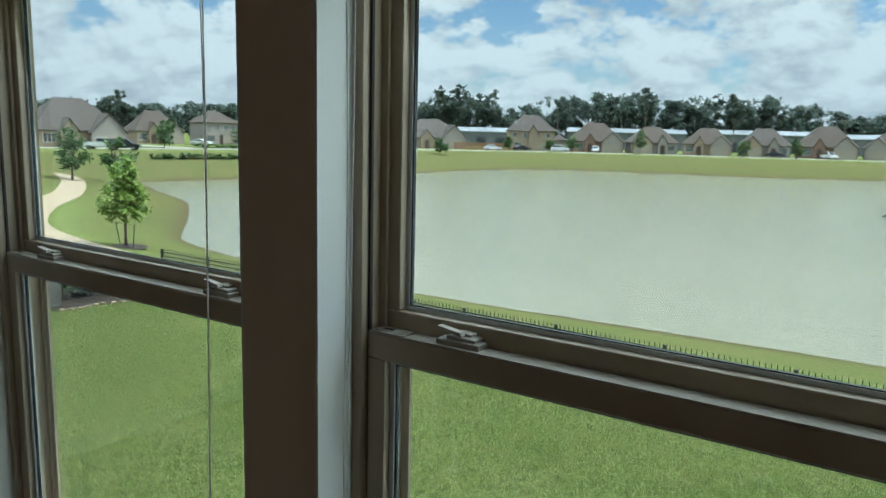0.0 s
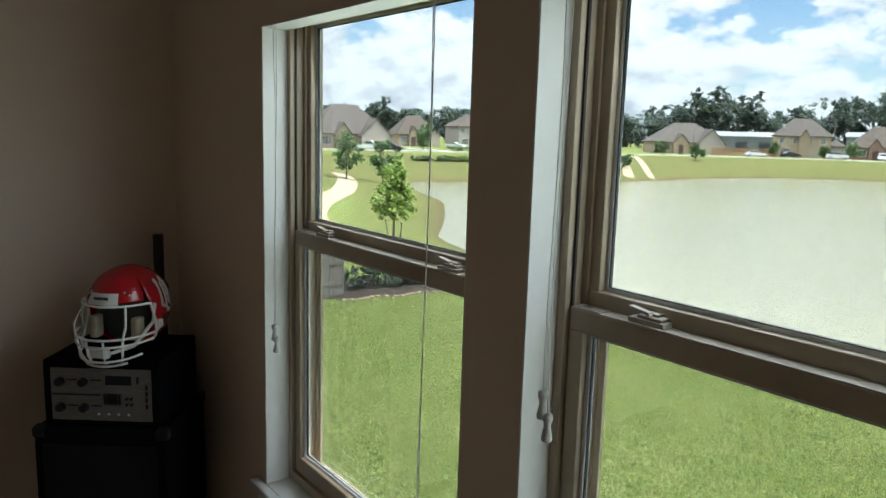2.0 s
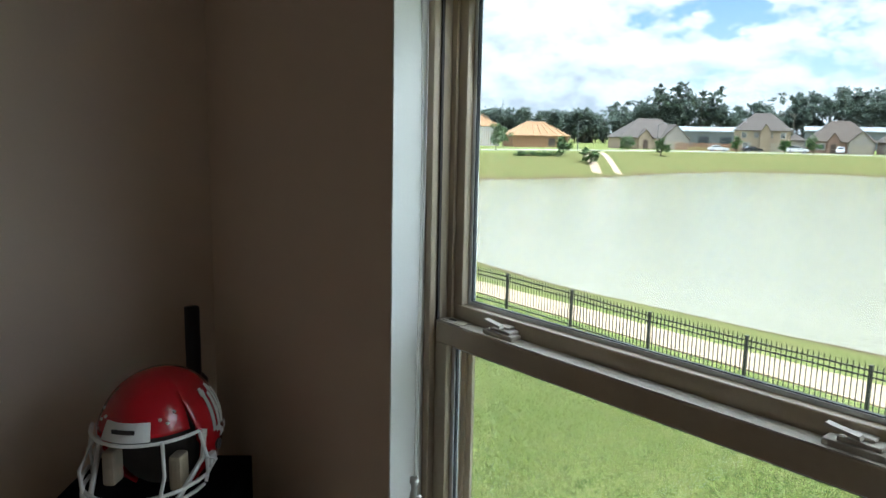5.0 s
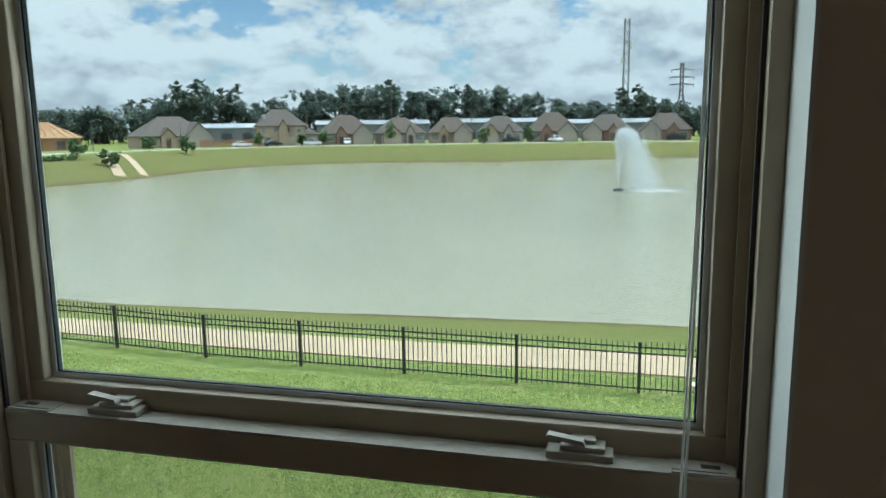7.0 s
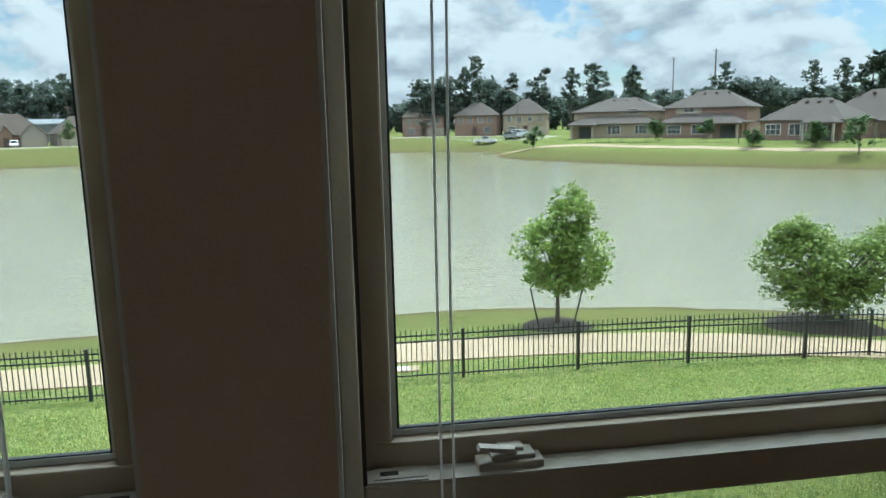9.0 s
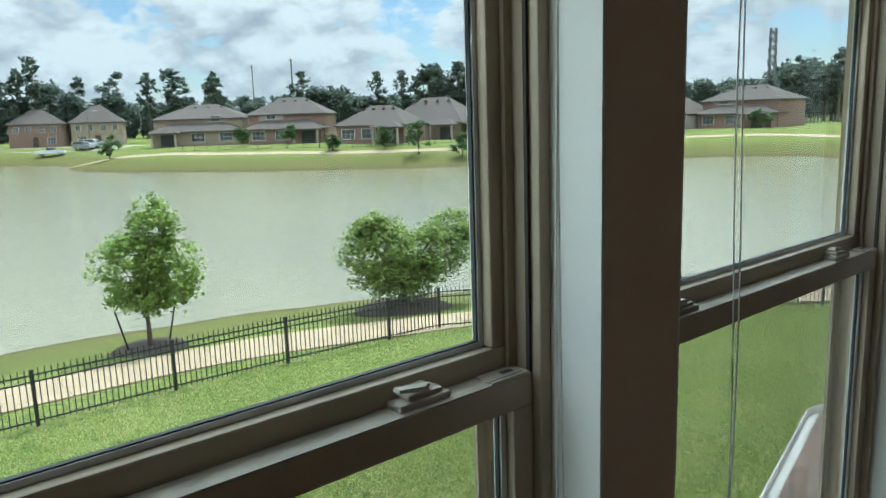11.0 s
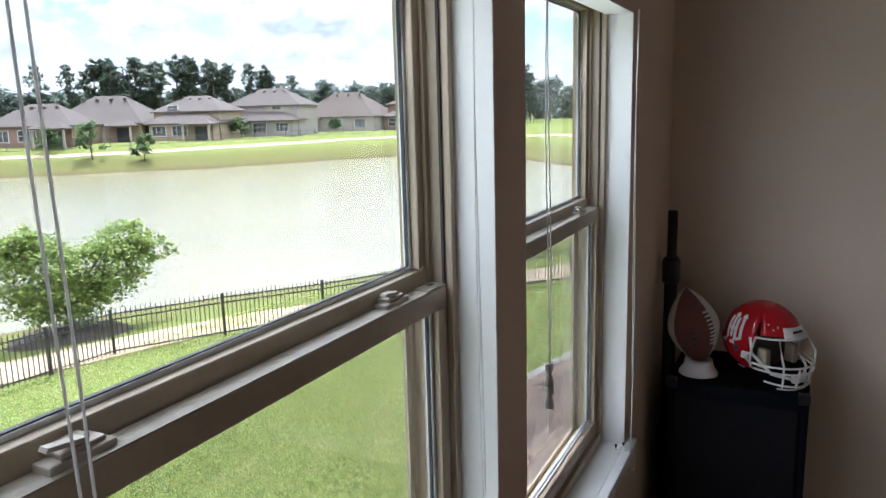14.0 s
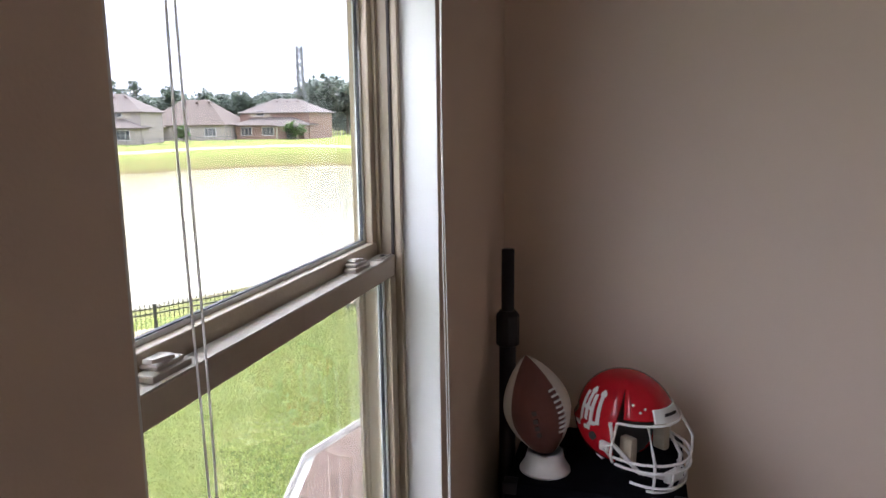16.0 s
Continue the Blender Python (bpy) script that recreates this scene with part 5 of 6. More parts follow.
def tree(x, y, label, height, trunk_r, lobes, size, mat, seed, group="", stakes=False, z=None, gaps=0.5, name="tree"):
    """A tapered trunk with limbs to its lobes, and a crown of single leaves; lobes are given from the foot of the trunk."""
    rnd = random.Random(seed)
    t = thing(name, pose(x, y, gz(x, y) if z is None else z, 0, 0, 0), label, "tree", group)
    fork = min(l[2] - l[5] * 0.4 for l in lobes)
    bm = bmesh.new()
    tube(bm, [(0, 0, -0.1), (0.01, 0, fork * 0.5), (0, 0.01, fork), (0.02, 0.0, max(fork + 0.1, height * 0.75))], [trunk_r * 1.25, trunk_r, trunk_r * 0.85, trunk_r * 0.25], 8)
    part("trunk", bm, M["bark"], t, smooth=True)
    bm = bmesh.new()
    for (cx, cy, cz, rx, ry, rz_, n) in lobes:
        for _ in range(4):
            e = Vector((cx + rnd.uniform(-0.6, 0.6) * rx, cy + rnd.uniform(-0.6, 0.6) * ry, cz + rnd.uniform(-0.3, 0.6) * rz_))
            s = Vector((0, 0, fork * rnd.uniform(0.8, 1.1)))
            mid = s.lerp(e, 0.5) + Vector((0, 0, 0.12 * rz_))
            tube(bm, [s, mid, e], [trunk_r * 0.5, trunk_r * 0.3, trunk_r * 0.08], 5)
    part("limbs", bm, M["bark"], t)
    bm = bmesh.new()
    leaf_cloud(bm, rnd, lobes, size, gaps)
    part("crown", raw_mesh("crown", bm, mat), mat, t, "leafy crown")
    if stakes:
        for a in (stakes if isinstance(stakes, tuple) else (-0.62, 0.6)):
            part("stake", tube(bmesh.new(), [(a * 0.75, 0.05, -0.1), (a * 1.2, 0.0, 1.12)], 0.022, 6), M["iron"], t, "dark support stake")
            part("tie", tube(bmesh.new(), [(a * 1.15, 0.0, 1.05), (0, 0, 1.15)], 0.008, 5), M["tyre"], t)
        bm = bmesh.new()
        lathe(bm, [(0.95, 0.0), (0.8, 0.07), (0.3, 0.11), (0.001, 0.12)], 18)
        part("mulch_ring", bm, M["mulch"], t, "dark mulch ring")
    return t


tree(6.85, 17.6, "young green maple with support stakes on the bank", 3.8, 0.055,
     [(0.35, 0, 3.05, 0.5, 0.55, 0.75, 1700), (-0.25, 0.1, 2.2, 0.85, 0.8, 0.8, 2500), (0.65, -0.1, 1.95, 0.75, 0.75, 0.75, 2000), (0.1, 0.1, 1.35, 0.95, 0.8, 0.4, 1500)], 0.115, M["leaf"], 11, "trees by the path", True, gaps=0.55)
tree(13.65, 16.1, "broad two-lobed bushy tree leaning in the wind", 2.6, 0.10,
     [(-0.75, 0.1, 1.75, 1.0, 0.9, 1.05, 3800), (-0.9, 0, 2.45, 0.6, 0.6, 0.5, 1200), (1.1, 0, 1.7, 1.15, 0.9, 0.85, 3800), (1.9, -0.1, 2.25, 0.7, 0.6, 0.5, 1500), (2.7, -0.2, 1.85, 0.55, 0.5, 0.35, 700), (0.2, 0.1, 1.0, 1.2, 0.8, 0.6, 2000)], 0.115, M["leafdark"], 12, "trees by the path", gaps=0.55)
bm = bmesh.new()
lathe(bm, [(1.5, 0.0), (1.3, 0.10), (0.5, 0.22), (0.001, 0.25)], 20, (13.65, 16.1, gz(13.65, 16.1)))
solo("mulch_mound", bm, M["mulch"], "dark mulch mound round the bushy tree", "mulch")
tree(-27.6, 18.7, "young green tree with support stakes by the path", 3.7, 0.06,
     [(0, 0, 3.35, 0.5, 0.55, 0.85, 700), (0, 0.35, 2.5, 0.8, 0.75, 0.8, 900), (0, -0.45, 2.3, 0.8, 0.72, 0.8, 850), (0.1, 0, 1.75, 0.85, 0.95, 0.5, 600)], 0.19, M["leaf"], 13, "trees by the path", True, gaps=0.55)
rs = random.Random(77)
for i in range(9):
    y = 9.6 + i * 0.42
    bm = bmesh.new()
    leaf_cloud(bm, rs, [(0, 0, 0.42, 0.42, 0.34, 0.42, 260)], 0.12, 0.6)
    s = thing("shrub", pose(-17.4 + 0.25 * rs.random(), y, gz(-17.4, y)), "dark green shrub in the mulch bed", "shrub", "shrubs in the bed")
    part("foliage", raw_mesh("foliage", bm, M["pine"]), None, s)
    part("stem", tube(bmesh.new(), [(0, 0, -0.05), (0, 0, 0.4)], 0.02, 5), M["bark"], s)

# clipped hedges along the far street
for x0, y0, x1, y1, hh in ((-110.3, 86.5, -109.8, 95.5, 1.0), (-87.5, 62, -83.5, 73.7, 0.8), (-84, 86.5, -82, 95.5, 0.8)):
    L = math.hypot(x1 - x0, y1 - y0)
    hd = thing("hedge", pose((x0 + x1) / 2, (y0 + y1) / 2, gz((x0 + x1) / 2, (y0 + y1) / 2)), "low dark green hedge along the far street", "hedge", "hedges along the far street")
    bm = bmesh.new()
    n = int(L / 0.8)
    leaf_cloud(bm, rs, [((x1 - x0) * (k / (n - 1) - 0.5), (y1 - y0) * (k / (n - 1) - 0.5), hh * 0.5, 0.6, 0.6, hh * 0.5 * rs.uniform(0.85, 1.15), 110) for k in range(n)], 0.3, 0.7)
    part("foliage", raw_mesh("foliage", bm, M["shrub"]), None, hd)
    part("stem", tube(bmesh.new(), [((x0 - x1) * 0.45, (y0 - y1) * 0.45, 0.1), ((x1 - x0) * 0.45, (y1 - y0) * 0.45, 0.1)], 0.05, 5), M["bark"], hd)

# small planted trees on the far banks: x, y, height, width
SMALL = ((-84, 98, 3.1, 3.2), (-77, 97, 2.8, 2.9), (-82, 125, 3.4, 3.0), (-93, 129, 3.4, 3.1), (-70, 165, 4.6, 3.1), (-57, 175, 6.4, 3.5), (-34, 181, 4.3, 3.5), (-23, 183, 4.5, 2.9),
         (-84, 158, 3.8, 2.2), (-75, 162, 3.4, 2.2), (39, 134, 4.1, 3.9), (48, 101, 3.2, 2.3), (53, 96, 3.0, 2.2), (53, 84, 2.5, 2.5), (58, 79, 3.0, 2.5), (59, 73, 4.8, 3.8), (62, 68, 3.2, 2.6),
         (84, 73, 3.5, 3.1), (-106, 103, 5.8, 2.9), (-119, 87, 5.5, 2.5), (-59, 34, 4.4, 2.9), (-75, 35, 2.7, 2.2), (-89, 40, 3.6, 3.5), (-112, 81, 4.8, 4.4), (-127, 111, 4.8, 3.4))
SMALL2 = ((-116, 115, 5.4, 3.9), (114, 56, 3.2, 3.7), (105, 71, 2.6, 2.0), (-62, 40, 4.6, 3.6))
for i, (x, y, h, w) in enumerate(SMALL + SMALL2):
    if x > 40:
        x, y, h, w = x * 1.15, y * 1.15, h * 1.12, w * 1.15
    rr = random.Random(100 + i)
    k = 1.0 if math.hypot(x, y) > 70 else 0.55
    lobes = [(0, 0, h * 0.56, w * 0.46, w * 0.46, h * 0.34, 330), (w * 0.14 * rr.choice((-1, 1)), 0.1, h * 0.76, w * 0.3, w * 0.3, h * 0.24, 170), (w * 0.2 * rr.choice((-1, 1)), 0, h * 0.42, w * 0.34, w * 0.36, h * 0.2, 150)]
    if k < 1:
        lobes = [(*l[:6], l[6] * 3) for l in lobes]
    tree(x, y, "small planted tree standing in the grass of the bank", h, 0.08, lobes, 0.42 * k, M["shrub"], 200 + i, "planted trees round the pond", gaps=0.6)


# tall pines behind the houses
def pine(seed, h):
    rr = random.Random(seed)
    t = thing("pine_tree", Matrix(), "tall dark pine with bare trunk and ragged crown", "tree", "pines behind the houses")
    part("trunk", tube(bmesh.new(), [(0, 0, -0.5), (0.1, 0, h * 0.5), (0, 0.1, h * 0.96)], [0.28, 0.2, 0.05], 6), M["bark"], t)
    bm = bmesh.new()
    lob = []
    n = rr.randint(7, 10)
    for k in range(n):
        q = 0.48 + 0.52 * k / (n - 1)
        r = (1.3 + 1.9 * math.sin(math.pi * min(1, (1.02 - q) / 0.56)) ** 0.8) * rr.uniform(0.7, 1.2)
        a = rr.random() * 6.28
        off = r * rr.uniform(0.2, 0.75) * (1 - 0.7 * (q > 0.93))
        lob.append((off * math.cos(a), off * math.sin(a), h * q, r * 0.8, r * 0.8, 0.95, 120))
    leaf_cloud(bm, rr, lob, 0.75, 0.75)
    part("crown", raw_mesh("crown", bm, M["pine"]), None, t, "dark ragged crown")
    return t


def round_tree(seed, h):
    rr = random.Random(seed)
    t = thing("broadleaf_tree", Matrix(), "dense dark broadleaf tree behind the houses", "tree", "broadleaf trees behind the houses")
    part("trunk", tube(bmesh.new(), [(0, 0, -0.5), (0, 0, h * 0.6)], [0.32, 0.15], 6), M["bark"], t)
    bm = bmesh.new()
    lob = []
    for k in range(9):
        a, q = rr.random() * 6.28, 0.3 + 0.58 * rr.random()
        r = h * 0.21 * rr.uniform(0.75, 1.25)
        o = h * 0.2 * (1.1 - q)
        lob.append((o * 1.6 * math.cos(a), o * 1.6 * math.sin(a), h * q, r, r, r * 0.85, 120))
    lob.append((0, 0, h * 0.85, h * 0.16, h * 0.16, h * 0.13, 120))
    leaf_cloud(bm, rr, lob, 0.95, 0.85)
    part("crown", raw_mesh("crown", bm, M["wood"]), None, t)
    return t


pines = [pine(300 + i, 17.0) for i in range(5)]
rounds = [round_tree(320 + i, 12.0) for i in range(4)]
GZF = -1.95
spots = []
rr = random.Random(9)
# x, y, top height above the ground: single pines standing out
for x, y, h in ((41, 196, 20), (38, 200, 17), (53, 205, 16), (61, 200, 17), (66, 192, 16.5), (70, 188, 17.3), (80, 184, 16), (82, 190, 13), (100, 174, 16.2), (108, 172, 12.5), (117, 163, 15.8),
                (-160, 240, 21), (-155, 246, 22), (-147, 248, 19), (-143, 252, 20.5), (-242, 156, 16), (4.5, 300, 19), (-2, 300, 18), (-90, 276, 22), (-60, 286, 20)):
    spots.append((x, y, h, "p"))
for k in range(26):
    q = k / 25
    x, y = 123 + 36 * q, 160 - 36 * q
    spots.append((x + rr.uniform(-3, 3), y + rr.uniform(-3, 5), 17.2 - 3.4 * max(0, q - 0.7) / 0.3 + rr.uniform(-1.6, 0.8), "p"))
for k in range(9):
    spots.append((182 + rr.uniform(-4, 8), 68 + k * 2.3 + rr.uniform(-1, 1), rr.uniform(12, 16), "p" if k % 2 else "r"))
for k in range(16):
    spots.append((86 + 70 * k / 15 + rr.uniform(-3, 3), 196 - 62 * k / 15 + rr.uniform(-3, 3), rr.uniform(8, 12), "r"))
for x, y, h in ((29, 206, 15), (33, 203, 16.5), (45, 204, 15), (48, 198, 13), (57, 198, 12), (110, 169, 13), (105, 172, 12.5), (96, 178, 11), (196, 86, 15), (190, 76, 14), (200, 64, 11.5), (176, 112, 12), (166, 116, 12), (186, 98, 11.5), (192, 55, 9), (195, 44, 8.5)):
    spots.append((x, y, h, "r"))
for i, (x, y, h, kind) in enumerate(spots):
    src = pines[i % 5] if kind == "p" else rounds[i % 4]
    s = h / (17.0 if kind == "p" else 12.0)
    w = s * rr.uniform(0.85, 1.15)
    m = pose(x, y, GZF, 0, 0, rr.uniform(0, 360)) @ Matrix.Diagonal((w, w, s, 1))
    copy_thing(src, m)
for i, src in enumerate(pines + rounds):
    src.matrix_basis = pose(-170 - 9 * i, 262 + 3 * i, GZF, 0, 0, 40 * i)

# the distant wood: direction across the far side, height of its top by stretch
TOPS = ((-300, 60, 12), (-268, 110, 12), (-250, 140, 12), (-232, 170, 12), (-215, 192, 12.5), (-197, 212, 12), (-177, 230, 13.5), (-165, 240, 17), (-150, 250, 19), (-138, 256, 13.5), (-128, 262, 18), (-110, 270, 19.5),
        (-90, 277, 21), (-74, 282, 20), (-55, 287, 19.5), (-40, 290, 18), (-25, 292, 14.5), (-14, 293, 12.5), (4, 293, 16), (15, 293, 13), (30, 290, 12), (60, 280, 13), (100, 262, 13), (150, 232, 12), (200, 190, 12), (226, 140, 12), (240, 90, 12), (246, 40, 11))
bm = bmesh.new()
rr = random.Random(21)
trunks = bmesh.new()
for (x0, y0, h0), (x1, y1, h1) in zip(TOPS, TOPS[1:]):
    L = math.hypot(x1 - x0, y1 - y0)
    for row in range(3):
        n = max(2, int(L / 4.2))
        for k in range(n):
            q = (k + rr.random()) / n
            out = 1 + row * 0.035 + rr.uniform(-0.01, 0.01)
            x, y = (x0 + (x1 - x0) * q) * out, (y0 + (y1 - y0) * q) * out
            h = (h0 + (h1 - h0) * q) * rr.uniform(0.8, 1.06) * (1 + 0.05 * row)
            lob = []
            for _ in range(5):
                z = h * rr.uniform(0.15, 0.92)
                r = rr.uniform(1.5, 2.7)
                lob.append((x + rr.uniform(-2, 2), y + rr.uniform(-1.5, 1.5), GZF + z, r, r, r * 0.9, 200))
            lob.append((x, y, GZF + h * 0.95, 1.2, 1.2, 1.0, 30))
            leaf_cloud(bm, rr, lob, 1.0, 1.15)
            tube(trunks, [(x, y, GZF - 0.5), (x, y, GZF + h * 0.7)], [0.3, 0.15], 4)
wood = thing("distant_wood", Matrix(), "dark band of mixed woodland behind the houses", "woodland", kind="stuff")
tagged(part("foliage", raw_mesh("distant_wood", bm, M["wood"]), None, wood), kind="stuff")
tagged(part("trunks", trunks, M["bark"], wood), kind="stuff")

# ---- fountain ----
FX, FY = 0.0, 79.5
ft = thing("fountain", pose(FX, FY, WATER), "white fountain jet blowing sideways over the pond", "fountain")
part("float", lathe(bmesh.new(), [(0.55, -0.1), (0.6, 0.05), (0.5, 0.18), (0.15, 0.22)], 16), M["blackplastic"], ft)
part("nozzle", lathe(bmesh.new(), [(0.12, 0.2), (0.08, 0.4)], 10), M["galv"], ft)
rr = random.Random(31)
bm = bmesh.new()
for i in range(42000):
    a, sp = rr.random() * 6.28, rr.random()
    tt = rr.random() ** 0.8
    vx, vy = 0.55 * math.cos(a) * sp, 0.55 * math.sin(a) * sp
    T = 2.2
    t = tt * T
    v0 = 10.8 * (1 - 0.1 * sp * rr.random())
    z = 0.3 + v0 * t - 4.9 * t * t
    if z < 0.02:
        continue
    x = vx * t * 1.6 + 0.55 * t * t * (0.6 + 0.8 * rr.random())
    y = vy * t * 1.6
    p = Vector((x, y, z)) + Vector((rr.gauss(0, 1), rr.gauss(0, 1), rr.gauss(0, 1))) * (0.03 + 0.17 * t)
    s = rr.uniform(0.02, 0.05) * (1 + 0.5 * t)
    q = [bm.verts.new(p + Vector((rr.uniform(-s, s), rr.uniform(-s, s), rr.uniform(-s * 1.6, s * 1.6)))) for _ in range(3)]
    bm.faces.new(q)
tagged(part("spray", raw_mesh("spray", bm, M["spray"]), None, ft, "fine white spray"), kind="stuff")
bm = bmesh.new()
for i in range(2200):
    x, y = rr.gauss(3.6, 1.6), rr.gauss(0, 1.0)
    s = rr.uniform(0.05, 0.14)
    q = [bm.verts.new((x + rr.uniform(-s, s) * 1.6, y + rr.uniform(-s, s), 0.02 + rr.uniform(0, 0.06))) for _ in range(3)]
    bm.faces.new(q)
tagged(part("foam", raw_mesh("foam", bm, M["spray"]), None, ft, "white foam where the jet falls"), kind="stuff")

# ---- houses round the pond ----


def hip(bm, x0, x1, y0, y1, z0, z1, over=0.45, ridge=0.35, thick=0.18):
    """A hipped roof with fascia; ridge: the share of the longer side that the ridge takes."""
    x0, x1, y0, y1 = x0 - over, x1 + over, y0 - over, y1 + over
    w, d = x1 - x0, y1 - y0
    cx, cy = (x0 + x1) / 2, (y0 + y1) / 2
    if w >= d:
        r = w * ridge / 2
        top = [(cx - r, cy, z1), (cx + r, cy, z1)]
    else:
        r = d * ridge / 2
        top = [(cx, cy - r, z1), (cx, cy + r, z1)]
    lo = [bm.verts.new(p) for p in ((x0, y0, z0 - thick), (x1, y0, z0 - thick), (x1, y1, z0 - thick), (x0, y1, z0 - thick))]
    e = [bm.verts.new((v.co.x, v.co.y, z0)) for v in lo]
    t = [bm.verts.new(p) for p in top]
    bm.faces.new(lo[::-1])
    for i in range(4):
        bm.faces.new((lo[i], lo[(i + 1) % 4], e[(i + 1) % 4], e[i]))
    if w >= d:
        bm.faces.new((e[0], e[1], t[1], t[0]))
        bm.faces.new((e[1], e[2], t[1]))
        bm.faces.new((e[2], e[3], t[0], t[1]))
        bm.faces.new((e[3], e[0], t[0]))
    else:
        bm.faces.new((e[0], e[1], t[0]))
        bm.faces.new((e[1], e[2], t[1], t[0]))
        bm.faces.new((e[2], e[3], t[1]))
        bm.faces.new((e[3], e[0], t[0], t[1]))
    return bm


def gable(parent, x, w, y, z0, zt, depth, wallm, roofm):
    """A front gable: its wall with a triangular head, and two roof planes running back."""
    bm = bmesh.new()
    prism(bm, [(x - w / 2, 0.0), (x + w / 2, 0.0), (x + w / 2, z0), (x, zt), (x - w / 2, z0)], y, y + depth)
    part("gable_wall", bm, wallm, parent)
    bm = bmesh.new()
    o, th = 0.35, 0.16
    sl = (zt - z0) / (w / 2)
    prism(bm, [(x - w / 2 - o, z0 - o * sl), (x, zt), (x + w / 2 + o, z0 - o * sl), (x + w / 2 + o, z0 - o * sl + th), (x, zt + th * 1.3), (x - w / 2 - o, z0 - o * sl + th)], y - 0.3, y + depth + 2.5)
    part("gable_roof", bm, roofm, parent)


def far_window(parent, x, z, w, h, y, mull=1):
    f = part("window", ring(bmesh.new(), x - w / 2, x + w / 2, z, z + h, 0.1, 0.1, 0.1, y - 0.08, y - 0.005), M["offwhite"], parent)
    part("pane", boxed(x - w / 2 + 0.1, x + w / 2 - 0.1, y - 0.05, y - 0.02, z + 0.1, z + h - 0.1), M["farglass"], f)
    for k in range(1, mull + 1):
        xx = x - w / 2 + w * k / (mull + 1)
        part("mullion", boxed(xx - 0.04, xx + 0.04, y - 0.075, y - 0.051, z + 0.1, z + h - 0.1), M["offwhite"], f)
    part("mullion", boxed(x - w / 2 + 0.1, x + w / 2 - 0.1, y - 0.078, y - 0.052, z + h * 0.5, z + h * 0.5 + 0.06), M["offwhite"], f)


